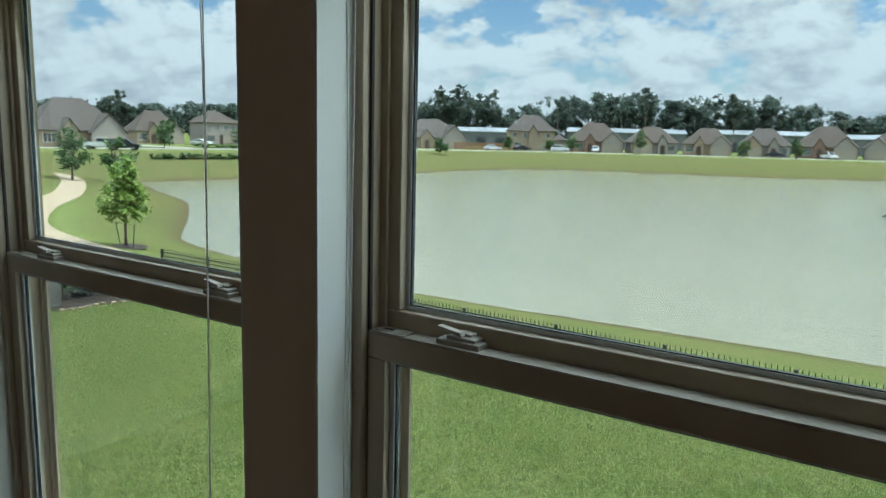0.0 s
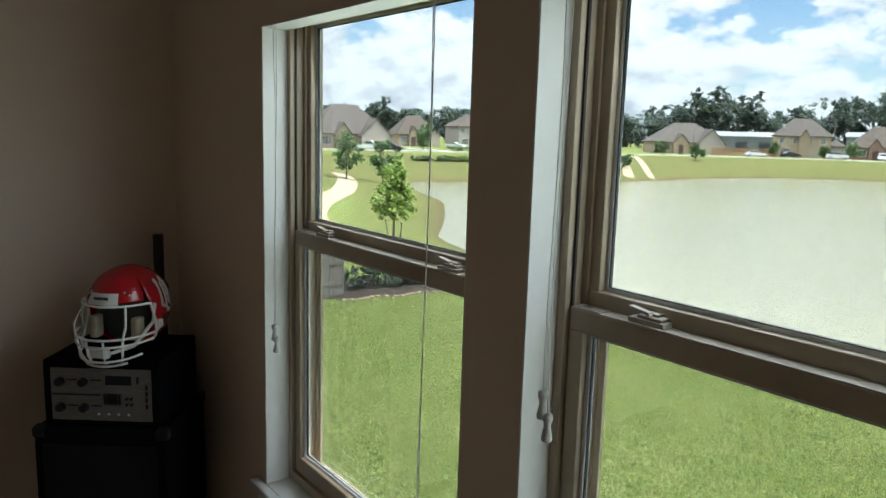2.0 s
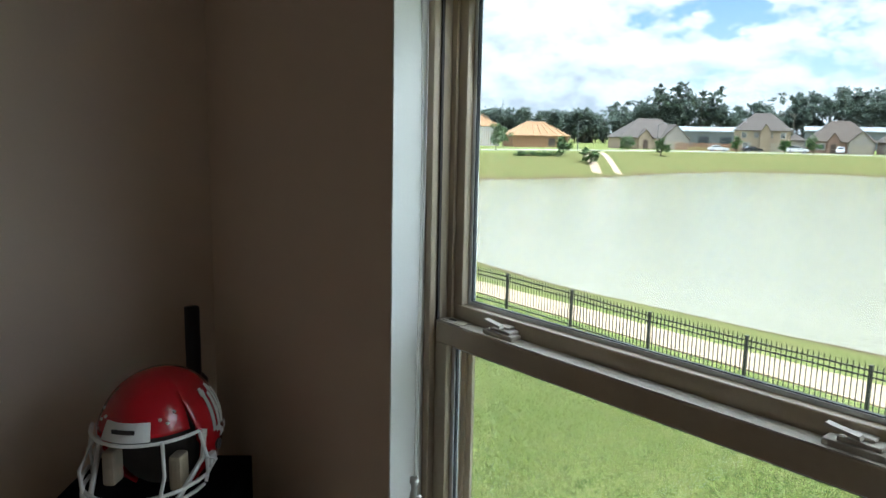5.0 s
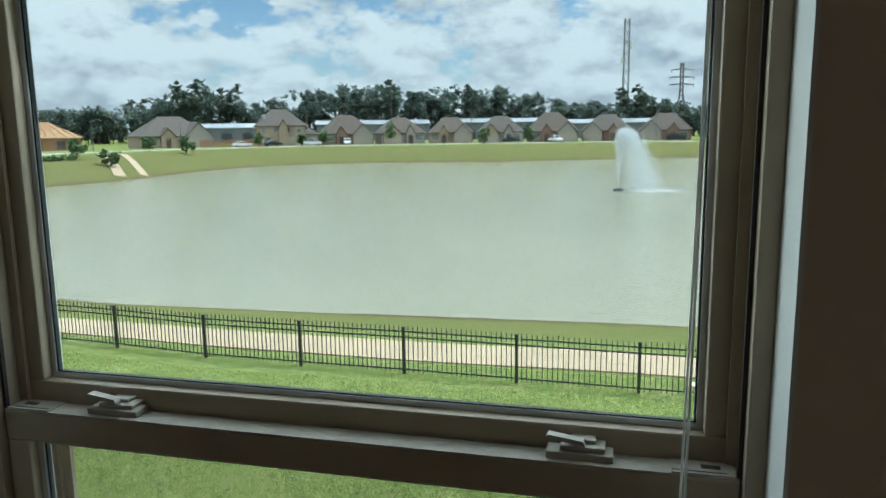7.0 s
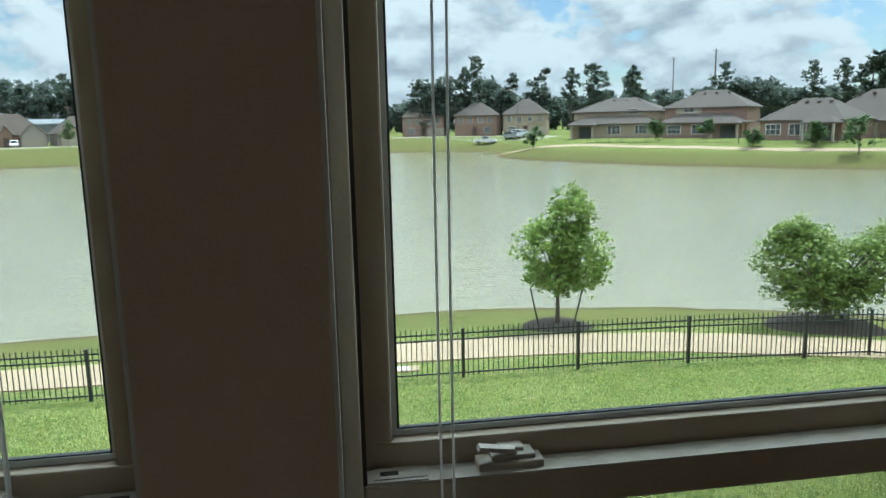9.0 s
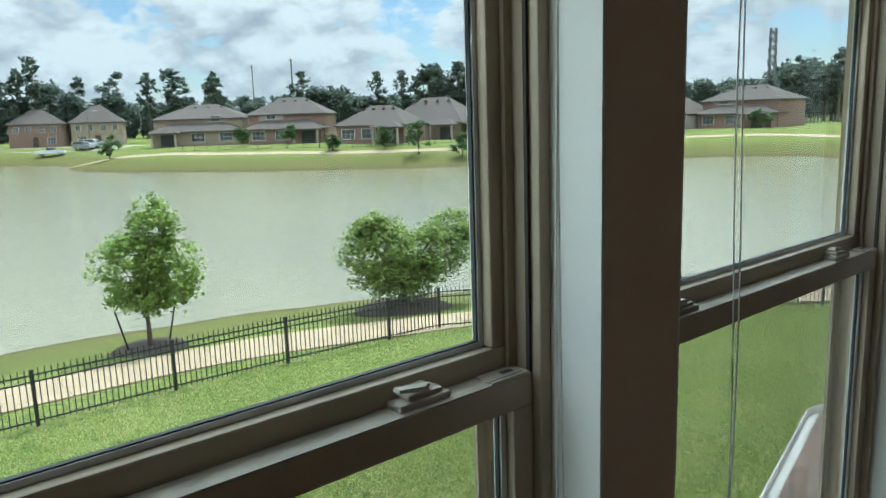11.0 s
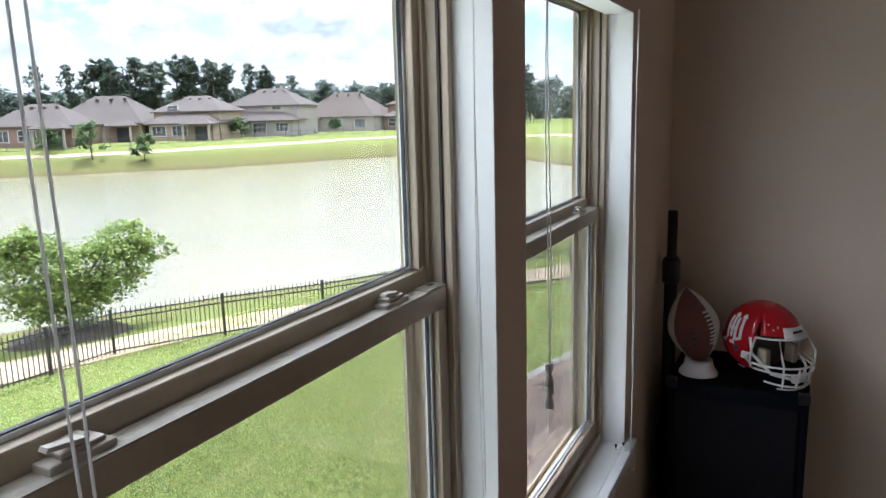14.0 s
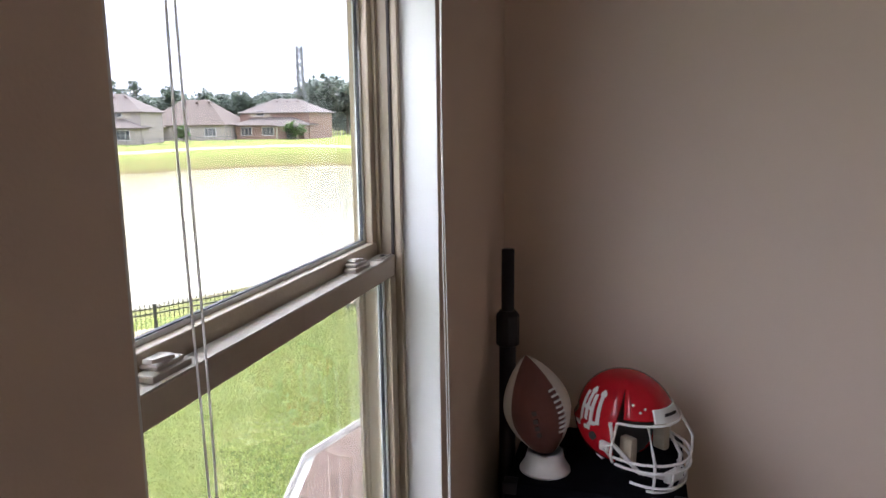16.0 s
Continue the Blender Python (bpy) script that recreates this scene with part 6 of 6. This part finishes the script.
def house(x, y, w, h, style, wallm, roofm, label, turn=0.0, flip=1, name="house"):
    """A brick house of total height h, w metres wide, its front (or its back, for style 'rear') towards the pond."""
    d = Vector((2, 60)) - Vector((x, y))
    rz = math.degrees(math.atan2(d.x, -d.y)) + turn
    z = gz(x, y)
    H = thing(name, pose(x, y, z, 0, 0, rz), label, "house", "houses round the pond")
    dep = min(max(w * 0.8, 10), 13)
    two = style in ("two", "reartwo", "deck", "twofront")
    ev = 5.3 if two else 2.9
    ev = min(ev, h * 0.64)
    wm, rm = M[wallm], M[roofm]
    part("wall", boxed(-w / 2, w / 2, 0, dep, -0.6, ev), wm, H)
    part("roof", hip(bmesh.new(), -w / 2, w / 2, 0, dep, ev + 0.05, h, ridge=0.16 if style in ("two", "deck") else 0.3), rm, H)
    f = flip
    if style == "front":
        gable(H, f * w * 0.27, w * 0.40, -1.4, 2.75, min(h * 0.82, 2.75 + w * 0.2), 3, M["greybrick"] if wallm != "greybrick" else M["tanbrick"], rm)
        far_g = part("garage_door", boxed(f * w * 0.27 - 2.3, f * w * 0.27 + 2.3, -1.47, -1.41, 0.0, 2.2), M["garage"], H, "tan garage door")
        for k in range(1, 4):
            part("groove", boxed(f * w * 0.27 - 2.3, f * w * 0.27 + 2.3, -1.476, -1.4701, 0.55 * k - 0.02, 0.55 * k + 0.02), M["greybrick"], far_g)
        gable(H, -f * w * 0.16, w * 0.2, -0.9, 3.0, min(h * 0.75, 4.9), 2, wm, rm)
        part("door", boxed(-f * w * 0.16 - 0.6, -f * w * 0.16 + 0.6, -0.96, -0.905, 0.0, 2.3), M["doorwood"], H, "dark front door")
        far_window(H, -f * w * 0.36, 0.8, 2.0, 1.6, 0, 2)
        part("chimney_vent", boxed(-0.15 + f, 0.15 + f, dep * 0.5 + 1.0, dep * 0.5 + 1.3, h - 1.1, h - 0.35), M["galv"], H)
    elif style in ("two", "twofront"):
        for xx in (-0.36, -0.13, 0.13, 0.36):
            far_window(H, xx * w, 3.4, 1.2, 1.4, 0, 1)
        far_window(H, -f * w * 0.3, 0.7, 1.9, 1.6, 0, 2)
        part("door", boxed(f * 0.1 - 0.6, f * 0.1 + 0.6, -0.06, -0.005, 0, 2.4), M["doorwood"], H, "dark front door")
        if style == "twofront":
            gable(H, f * 0.4, w * 0.2, -0.9, 4.8, 6.9, 2, M["tanbrick"], rm)
            part("garage_wing", boxed(f * w * 0.5 - (0 if f > 0 else 3.4), f * w * 0.5 + (3.4 if f > 0 else 0), 2, dep - 1, -0.6, 3.0), M["greybrick"], H)
            part("wing_roof", hip(bmesh.new(), f * w * 0.5 - (0 if f > 0 else 3.4), f * w * 0.5 + (3.4 if f > 0 else 0), 2, dep - 1, 3.05, 4.6), rm, H)
        part("garage_door", boxed(f * w * 0.3 - 2.2, f * w * 0.3 + 2.2, -0.07, -0.006, 0, 2.2), M["garage"] if f > 0 else M["brick"], H)
    elif style in ("rear", "reartwo"):
        if two:
            part("lower_roof", hip(bmesh.new(), -w / 2, w * 0.5, -2.6, 3.2, 2.75, 4.4, ridge=0.5), rm, H)
            part("lower_wall", boxed(-w / 2 + 0.2, w / 2 - 0.2, -2.4, 0, -0.6, 2.6), wm, H)
            yy = -2.4
            far_window(H, f * w * 0.2, 4.45, 1.8, 1.1, 0, 1)
            part("upper_wall", boxed(f * w * 0.2 - 2.2, f * w * 0.2 + 2.2, -0.02, 0.5, 4.3, ev + 0.1), M["siding"], H, "cream siding")
        else:
            yy = 0
        far_window(H, w * 0.02 * f, 0.7, 2.6, 1.7, yy, 2)
        far_window(H, w * 0.33 * f, 0.7, 2.4, 1.7, yy, 2)
        px = -f * w * 0.32
        pr = part("patio_roof", hip(bmesh.new(), px - 2.3, px + 2.3, yy - 2.6, yy + 0.5, 2.6, 3.5, 0.3, 0.4), rm, H)
        for sx in (-2.1, 2.1):
            part("patio_post", boxed(px + sx - 0.14, px + sx + 0.14, yy - 2.5, yy - 2.22, -0.5, 2.45), M["siding"], H)
        part("patio_door", boxed(px - 1.2, px + 1.2, yy - 0.06, yy - 0.005, 0, 2.2), M["farglass"], H)
        for k in range(4):
            part("roof_vent", boxed(-w * 0.25 + k * w * 0.15, -w * 0.25 + k * w * 0.15 + 0.45, dep * 0.36, dep * 0.36 + 0.4, h - 0.9, h - 0.45), M["doorwood"], H)
    elif style in ("deck", "framed"):
        for k in range(int(w / 0.6)):
            xx = -w / 2 + 0.3 + k * 0.6
            part("stud", boxed(xx - 0.05, xx + 0.05, -0.12, -0.01, 0, ev), M["framing"], H)
        for k in range(7):
            q = -w * 0.42 + k * w * 0.14
            part("rafter", tube(bmesh.new(), [(q, -0.4, ev + 0.25), (q * 0.35, dep * 0.45, h + 0.12)], 0.09, 4), M["framing"], H)
        part("opening", boxed(-f * w * 0.2 - 1.0, -f * w * 0.2 + 1.0, -0.02, 0.02, 0.2, 2.3), M["farglass"], H)
    return H


# facing houses on the far and left side: x, y, width, height, style, wall, roof, flip
ROW = ((-137, 56, 9, 9.0, "two", "tanbrick", "rooftaupe", 1), (-133, 66, 13, 7.6, "front", "siding", "rooftaupe", -1), (-121, 71, 15, 8.3, "front", "tanbrick", "rooftaupe", 1), (-149.7, 106.7, 10.6, 7.4, "front", "tanbrick", "roofgrey", 1),
       (-144.8, 120.7, 8.6, 8.2, "two", "greybrick", "roofgrey", 1), (-138.3, 128.5, 10.4, 7.7, "deck", "offwhite", "roofdeck", 1), (-126.2, 138.4, 14.5, 6.2, "framed", "framing", "roofdeck", -1), (-109, 163, 17.5, 7.6, "front", "tanbrick", "rooftaupe", 1),
       (-89, 180, 12.6, 9.4, "twofront", "tanbrick", "rooftaupe", 1), (-73, 188, 13.6, 7.7, "front", "brick", "roofgrey", 1), (-59, 193, 12, 6.9, "front", "greybrick", "roofgrey", -1))
ROW2 = ((-46.5, 197, 12, 6.8, "front", "tanbrick", "roofgrey", 1), (-33, 201, 12, 7.0, "front", "greybrick", "rooftaupe", -1), (-19, 205, 13.2, 7.8, "front", "brick", "roofgrey", 1), (-5, 209, 13.2, 7.1, "front", "brick", "rooftaupe", -1),
        (11, 213, 13.8, 7.3, "front", "brick", "roofgrey", -1), (26.5, 200, 11.2, 8.9, "two", "brick", "roofgrey", 1), (39, 190, 10.8, 8.5, "two", "brick", "rooftaupe", -1), (50, 181, 10.8, 8.9, "two", "tanbrick", "rooftaupe", 1))
WORDS = dict(front="one-storey brick house with hipped roof and front gables", two="two-storey brick house with hipped roof", twofront="tall two-storey tan brick house with steep roof", deck="unfinished house with bare roof deck", framed="unfinished house of raw orange framing")
TONE = dict(brick="brown", tanbrick="tan", greybrick="grey", siding="cream", offwhite="white", framing="wooden")
for i, (x, y, w, h, st, wm, rm, fl) in enumerate(ROW + ROW2):
    house(x, y, w, h + 0.3, st, wm, rm, TONE[wm] + " " + WORDS[st], 6 * math.sin(i * 2.1), fl)
REAR = ((56, 136, 16.5, 7.6, "reartwo", "tanbrick", "rooftaupe", 1), (66.5, 121, 14, 8.2, "reartwo", "brick", "rooftaupe", -1), (69, 98, 12, 5.9, "rear", "brick", "rooftaupe", -1), (82, 101, 15.5, 7.2, "rear", "tanbrick", "rooftaupe", -1),
        (90, 89, 11, 6.9, "reartwo", "tanbrick", "rooftaupe", -1), (105, 86, 13, 8.2, "reartwo", "greybrick", "rooftaupe", 1), (127, 86, 17, 7.7, "rear", "greybrick", "roofgrey", 1), (136, 71, 15, 7.8, "reartwo", "brick", "rooftaupe", -1))
for i, (x, y, w, h, st, wm, rm, fl) in enumerate(REAR):
    house(x, y, w, h + 0.2, st, wm, rm, TONE[wm] + (" two-storey" if st == "reartwo" else " one-storey") + " brick house seen from its garden side", 4 * math.sin(i * 1.7), fl)

# garden fences behind the houses of the right bank
gf = thing("garden_fence", Matrix(), "thin dark iron garden fence behind the houses", "fence")
gl = [(46, 124), (56, 107), (66, 94), (78, 84.5), (92, 77), (106, 70), (120, 66)]
for a, b in zip(gl, gl[1:]):
    n = int(math.hypot(b[0] - a[0], b[1] - a[1]) / 2.4)
    for k in range(n):
        x, y = a[0] + (b[0] - a[0]) * k / n, a[1] + (b[1] - a[1]) * k / n
        part("post", boxed(x - 0.04, x + 0.04, y - 0.04, y + 0.04, gz(x, y) - 0.1, gz(x, y) + 1.2), M["iron"], gf)
    for z in (0.15, 1.05):
        part("rail", tube(bmesh.new(), [(a[0], a[1], gz(*a) + z), (b[0], b[1], gz(*b) + z)], 0.025, 4), M["iron"], gf)
# cedar fence between the far houses
cf = thing("cedar_fence", Matrix(), "new reddish cedar fence between far houses", "fence")
for k in range(46):
    x, y = -103 + k * 0.27, 163 + k * 0.19
    part("board", boxed(x - 0.13, x + 0.13, y - 0.02, y + 0.02, gz(x, y) - 0.1, gz(x, y) + 1.9), M["redboard"], cf)
ff = thing("cedar_fence", Matrix(), "grey board fence closing the far meadow", "fence")
for k in range(40):
    x, y = 150 + k * 0.5, 80 - k * 0.55
    part("board", boxed(x - 0.26, x + 0.26, y - 0.3, y - 0.26, GZF - 0.1, GZF + 1.8), M["greyboard"], ff)
# neighbour's black fence and grey fence on the left
nf = thing("iron_fence", Matrix(), "low black iron fence round the neighbouring garden", "fence")
for a, b in (((-57.5, 21.5), (-59, 31)), ((-59, 31), (-66, 29))):
    n = 7
    for k in range(n + 1):
        x, y = a[0] + (b[0] - a[0]) * k / n, a[1] + (b[1] - a[1]) * k / n
        part("post", boxed(x - 0.05, x + 0.05, y - 0.05, y + 0.05, gz(x, y) - 0.1, gz(x, y) + 1.25), M["iron"], nf)
    for z in (0.12, 1.1):
        part("rail", tube(bmesh.new(), [(a[0], a[1], gz(*a) + z), (b[0], b[1], gz(*b) + z)], 0.03, 4), M["iron"], nf)
nb = thing("neighbour_fence", Matrix(), "grey board fence beside the neighbouring house", "fence")
for k in range(26):
    x, y = -68 - k * 0.14, 21 + k * 0.36
    part("board", boxed(x - 0.03, x + 0.03, y - 0.17, y + 0.17, gz(x, y) - 0.1, gz(x, y) + 2.0), M["greyboard"], nb)
nh = house(-80, 20, 12, 5.4, "rear", "tanbrick", "rooftaupe", "tan one-storey neighbouring house with low roof", 10, 1)


# long pale industrial sheds behind
def shed(x0, y0, x1, y1, h):
    L = math.hypot(x1 - x0, y1 - y0)
    s = thing("industrial_shed", pose(x0, y0, GZF, 0, 0, math.degrees(math.atan2(y1 - y0, x1 - x0))), "long pale metal shed with white roof behind the houses", "shed", "industrial sheds")
    part("wall", boxed(0, L, 0, 16, -0.3, h - 1.2), M["galv"], s)
    part("roof", prism(bmesh.new(), [(-0.4, h - 1.2), (L + 0.4, h - 1.2), (L + 0.4, h - 0.9), (-0.4, h - 0.9)], -0.6, 0.5), M["metalroof"], s)
    bm = bmesh.new()
    q = [bm.verts.new(p) for p in ((-0.4, -0.6, h - 0.95), (L + 0.4, -0.6, h - 0.95), (L + 0.4, 8, h + 0.6), (-0.4, 8, h + 0.6), (-0.4, 16.6, h - 0.95), (L + 0.4, 16.6, h - 0.95))]
    bm.faces.new((q[0], q[1], q[2], q[3]))
    bm.faces.new((q[3], q[2], q[5], q[4]))
    part("roof_sheet", bm, M["metalroof"], s, "white metal roof")
    for k in range(int(L / 7)):
        part("bay_door", boxed(2 + 7 * k, 5.5 + 7 * k, -0.06, -0.005, 0, 3.4), M["farglass"], s)


shed(-146, 214, -112, 238, 6.2)
shed(-108, 246, -70, 262, 7.0)
shed(-66, 264, -28, 274, 7.2)
shed(-24, 276, 10, 279, 6.5)


# ---- vehicles ----
def car(x, y, rz, paint, kind, label):
    """A parked vehicle from a side profile, with glass, lamps and wheels; it points along +x."""
    c = thing("parked_car", pose(x, y, gz(x, y) + 0.06, 0, 0, rz), label, "car", "parked cars")
    if kind == "pickup":
        L, low, cab = 5.6, [(-2.8, 0.45), (2.75, 0.45), (2.8, 0.8), (2.6, 1.1), (1.15, 1.18), (-2.78, 1.12)], [(-0.75, 1.14), (1.2, 1.16), (0.65, 1.82), (-0.6, 1.84)]
    elif kind == "suv":
        L, low, cab = 4.8, [(-2.4, 0.4), (2.35, 0.4), (2.4, 0.8), (2.2, 1.02), (1.1, 1.1), (-2.38, 1.1)], [(-2.3, 1.1), (1.15, 1.08), (0.45, 1.72), (-2.1, 1.74)]
    else:
        L, low, cab = 4.7, [(-2.35, 0.35), (2.3, 0.35), (2.35, 0.65), (2.15, 0.85), (0.95, 0.95), (-1.6, 0.98), (-2.33, 0.9)], [(-1.75, 0.96), (1.0, 0.93), (0.2, 1.42), (-1.1, 1.43)]
    bm = prism(bmesh.new(), low, -0.88, 0.88)
    bmesh.ops.bevel(bm, geom=list(bm.edges), offset=0.06, segments=2, affect="EDGES")
    part("body", bm, M[paint], c)
    bm = prism(bmesh.new(), cab, -0.76, 0.76)
    bmesh.ops.bevel(bm, geom=list(bm.edges), offset=0.05, segments=2, affect="EDGES")
    part("cabin", bm, M[paint], c)
    (xa, za), (xb, zb), (xc, zc), (xd, zd) = cab
    for s in (-1, 1):
        bm = prism(bmesh.new(), [(xa + 0.25, za + 0.08), (xb - 0.28, zb + 0.08), (xc - 0.05, zc - 0.1), (xd + 0.12, zd - 0.1)], s * 0.765 - 0.012, s * 0.765 + 0.012)
        part("side_window", bm, M["farglass"], c)
        for xx in (-L * 0.3, L * 0.31):
            wh = part("wheel", tube(bmesh.new(), [(xx, s * 0.68, 0.34), (xx, s * 0.9, 0.34)], 0.34, 16), M["tyre"], c)
            part("rim", tube(bmesh.new(), [(xx, s * 0.901, 0.34), (xx, s * 0.915, 0.34)], 0.2, 12), M["rim"], wh)
        part("headlight", boxed(L / 2 - 0.12, L / 2 + 0.005, s * 0.62 - 0.14, s * 0.62 + 0.14, 0.66, 0.78), M["offwhite"], c)
        part("tail_light", boxed(-L / 2 - 0.005, -L / 2 + 0.08, s * 0.68 - 0.1, s * 0.68 + 0.1, 0.72, 0.9), M["lamp_red"], c)
    bm = bmesh.new()
    q = [bm.verts.new(p) for p in ((xb - 0.02, -0.64, zb + 0.07), (xb - 0.02, 0.64, zb + 0.07), (xc + 0.06, 0.6, zc - 0.06), (xc + 0.06, -0.6, zc - 0.06))]
    bm.faces.new(q)
    bmesh.ops.solidify(bm, geom=bm.faces[:], thickness=-0.03)
    part("windscreen", bm, M["farglass"], c)


for x, y, rz, paint, kind, lab in ((-90.5, 161.5, 42, "carwhite", "sedan", "white saloon car parked at the kerb"), (-85.5, 168, 60, "cardark", "sedan", "dark saloon car parked on a drive"), (-76.7, 172, 30, "carwhite", "suv", "white van parked at the kerb"),
                                   (-69.5, 178, -70, "carwhite", "suv", "white estate car parked on a drive"), (-17.5, 194, -60, "carwhite", "pickup", "white pickup parked on a drive"), (-29, 193, 10, "cardark", "sedan", "dark saloon car parked at the kerb"),
                                   (-105.4, 65, 35, "carwhite", "pickup", "white pickup parked on the street"), (-101.8, 66.6, 42, "cardark", "suv", "dark estate car parked on the street"), (37, 168, -25, "carwhite", "pickup", "white pickup parked on the street"),
                                   (43.5, 168, -60, "carsilver", "suv", "silver van parked on a drive"), (46, 169, -60, "carwhite", "suv", "white van parked on a drive"), (-107.5, 48, 50, "carwhite", "suv", "white car parked at the kerb"), (-130, 103, 20, "carwhite", "sedan", "white saloon car parked by a house"), (13, 200, 15, "cardark", "suv", "dark estate car parked on a drive")):
    car(x, y, rz, paint, kind, lab)


# ---- masts and poles ----
def lattice(x, y, top, base_w, neck, arms, label, name="pylon", r=0.12):
    """A lattice tower: four tapered legs, cross braces, and crossarms at given heights."""
    p = thing(name, pose(x, y, GZF, 0, 0, 12), label, "pylon")
    h = top - GZF
    def half(q):
        return base_w / 2 * (1 - q / neck) + 0.6 * (q / neck) if q < neck else 0.6
    lv = [h * k / 12 for k in range(13)]
    for sx, sy in ((-1, -1), (1, -1), (1, 1), (-1, 1)):
        part("leg", tube(bmesh.new(), [(sx * half(q / h), sy * half(q / h), q) for q in lv], r, 4), M["galv"], p)
    for i in range(12):
        a, b = half(lv[i] / h), half(lv[i + 1] / h)
        bm = bmesh.new()
        for (ux, uy), (vx, vy) in (((-1, -1), (1, -1)), ((1, -1), (1, 1)), ((1, 1), (-1, 1)), ((-1, 1), (-1, -1))):
            tube(bm, [(ux * a, uy * a, lv[i]), (vx * b, vy * b, lv[i + 1])], r * 0.55, 3)
            tube(bm, [(vx * a, vy * a, lv[i]), (ux * b, uy * b, lv[i + 1])], r * 0.55, 3)
        part("brace", bm, M["galv"], p)
    for q, w in arms:
        am = part("crossarm", tube(bmesh.new(), [(-w, 0, q * h), (0, 0, q * h + 0.7), (w, 0, q * h)], r, 4), M["galv"], p)
        part("lower_chord", tube(bmesh.new(), [(-w, 0, q * h), (w, 0, q * h)], r * 0.8, 4), M["galv"], am)
        for s in (-1, 1):
            part("insulator", tube(bmesh.new(), [(s * w * 0.95, 0, q * h), (s * w * 0.95, 0, q * h - 1.1)], 0.09, 5), M["doorwood"], am)
    return p


lattice(173, 83, 19.8, 7.0, 0.55, ((0.90, 3.6), (0.78, 4.0), (0.66, 4.0)), "grey lattice power pylon with three crossarms", r=0.13)
lattice(22.5, 329, 28.4, 9.0, 0.55, ((0.90, 4.6), (0.80, 5.2), (0.70, 5.2)), "grey lattice power pylon with three crossarms", r=0.16)
mast = lattice(-0.8, 419, 60, 3.2, 3.0, (), "tall grey lattice radio mast", "radio_mast", 0.17)
part("antenna", tube(bmesh.new(), [(2.2, 0, 46), (2.2, 0, 50)], 1.0, 8), M["offwhite"], mast)
part("antenna", tube(bmesh.new(), [(-2.2, 0, 38), (-2.2, 0, 41)], 0.7, 8), M["offwhite"], mast)


def utility_pole(x, y, h, label, lamp=0.0, r=0.16):
    p = thing("street_lamp" if lamp else "utility_pole", pose(x, y, gz(x, y), 0, 0, 20), label, "street lamp" if lamp else "utility pole")
    part("pole", tube(bmesh.new(), [(0, 0, -0.3), (0, 0, h)], [r, r * 0.6], 8), M["galv"] if lamp else M["polewood"], p)
    if lamp:
        part("arm", tube(bmesh.new(), [(0, 0, h), (lamp * 0.5, 0, h + 0.4), (lamp, 0, h + 0.35)], 0.06, 6), M["galv"], p)
        part("lamp_head", boxed(min(lamp, lamp * 1.35), max(lamp, lamp * 1.35), -0.15, 0.15, h + 0.28, h + 0.42), M["offwhite"], p)
    else:
        part("crossarm", boxed(-1.1, 1.1, -0.06, 0.06, h - 0.7, h - 0.58), M["polewood"], p)
        for s in (-1, 0, 1):
            part("insulator", lathe(bmesh.new(), [(0.05, h - 0.58), (0.06, h - 0.4)], 6, (s, 0, 0)), M["doorwood"], p)


utility_pole(112.3, 201, 23, "tall wooden utility pole above the houses", r=0.3)
utility_pole(115, 233, 23.4, "mast with a lamp frame above the trees", r=0.22)
for x, y, h in ((-108, 131, 6.2), (-101, 152, 6.0), (8, 196, 9.5), (47, 176, 7.5), (-95, 178, 7)):
    utility_pole(x, y, h, "grey street lamp with one arm by the street", 1.6, 0.11)
for x, y in ((-75, 232), (-50, 242), (-100, 220), (-20, 250)):
    utility_pole(x, y, 11, "wooden utility pole behind the houses")
st = thing("steeple", pose(-269, 265.5, GZF), "white church steeple above the distant wood", "steeple")
part("tower", boxed(-2, 2, -2, 2, 0, 12), M["offwhite"], st)
part("spire", tube(bmesh.new(), [(0, 0, 12), (0, 0, 20)], [2.2, 0.05], 8), M["metalroof"], st)
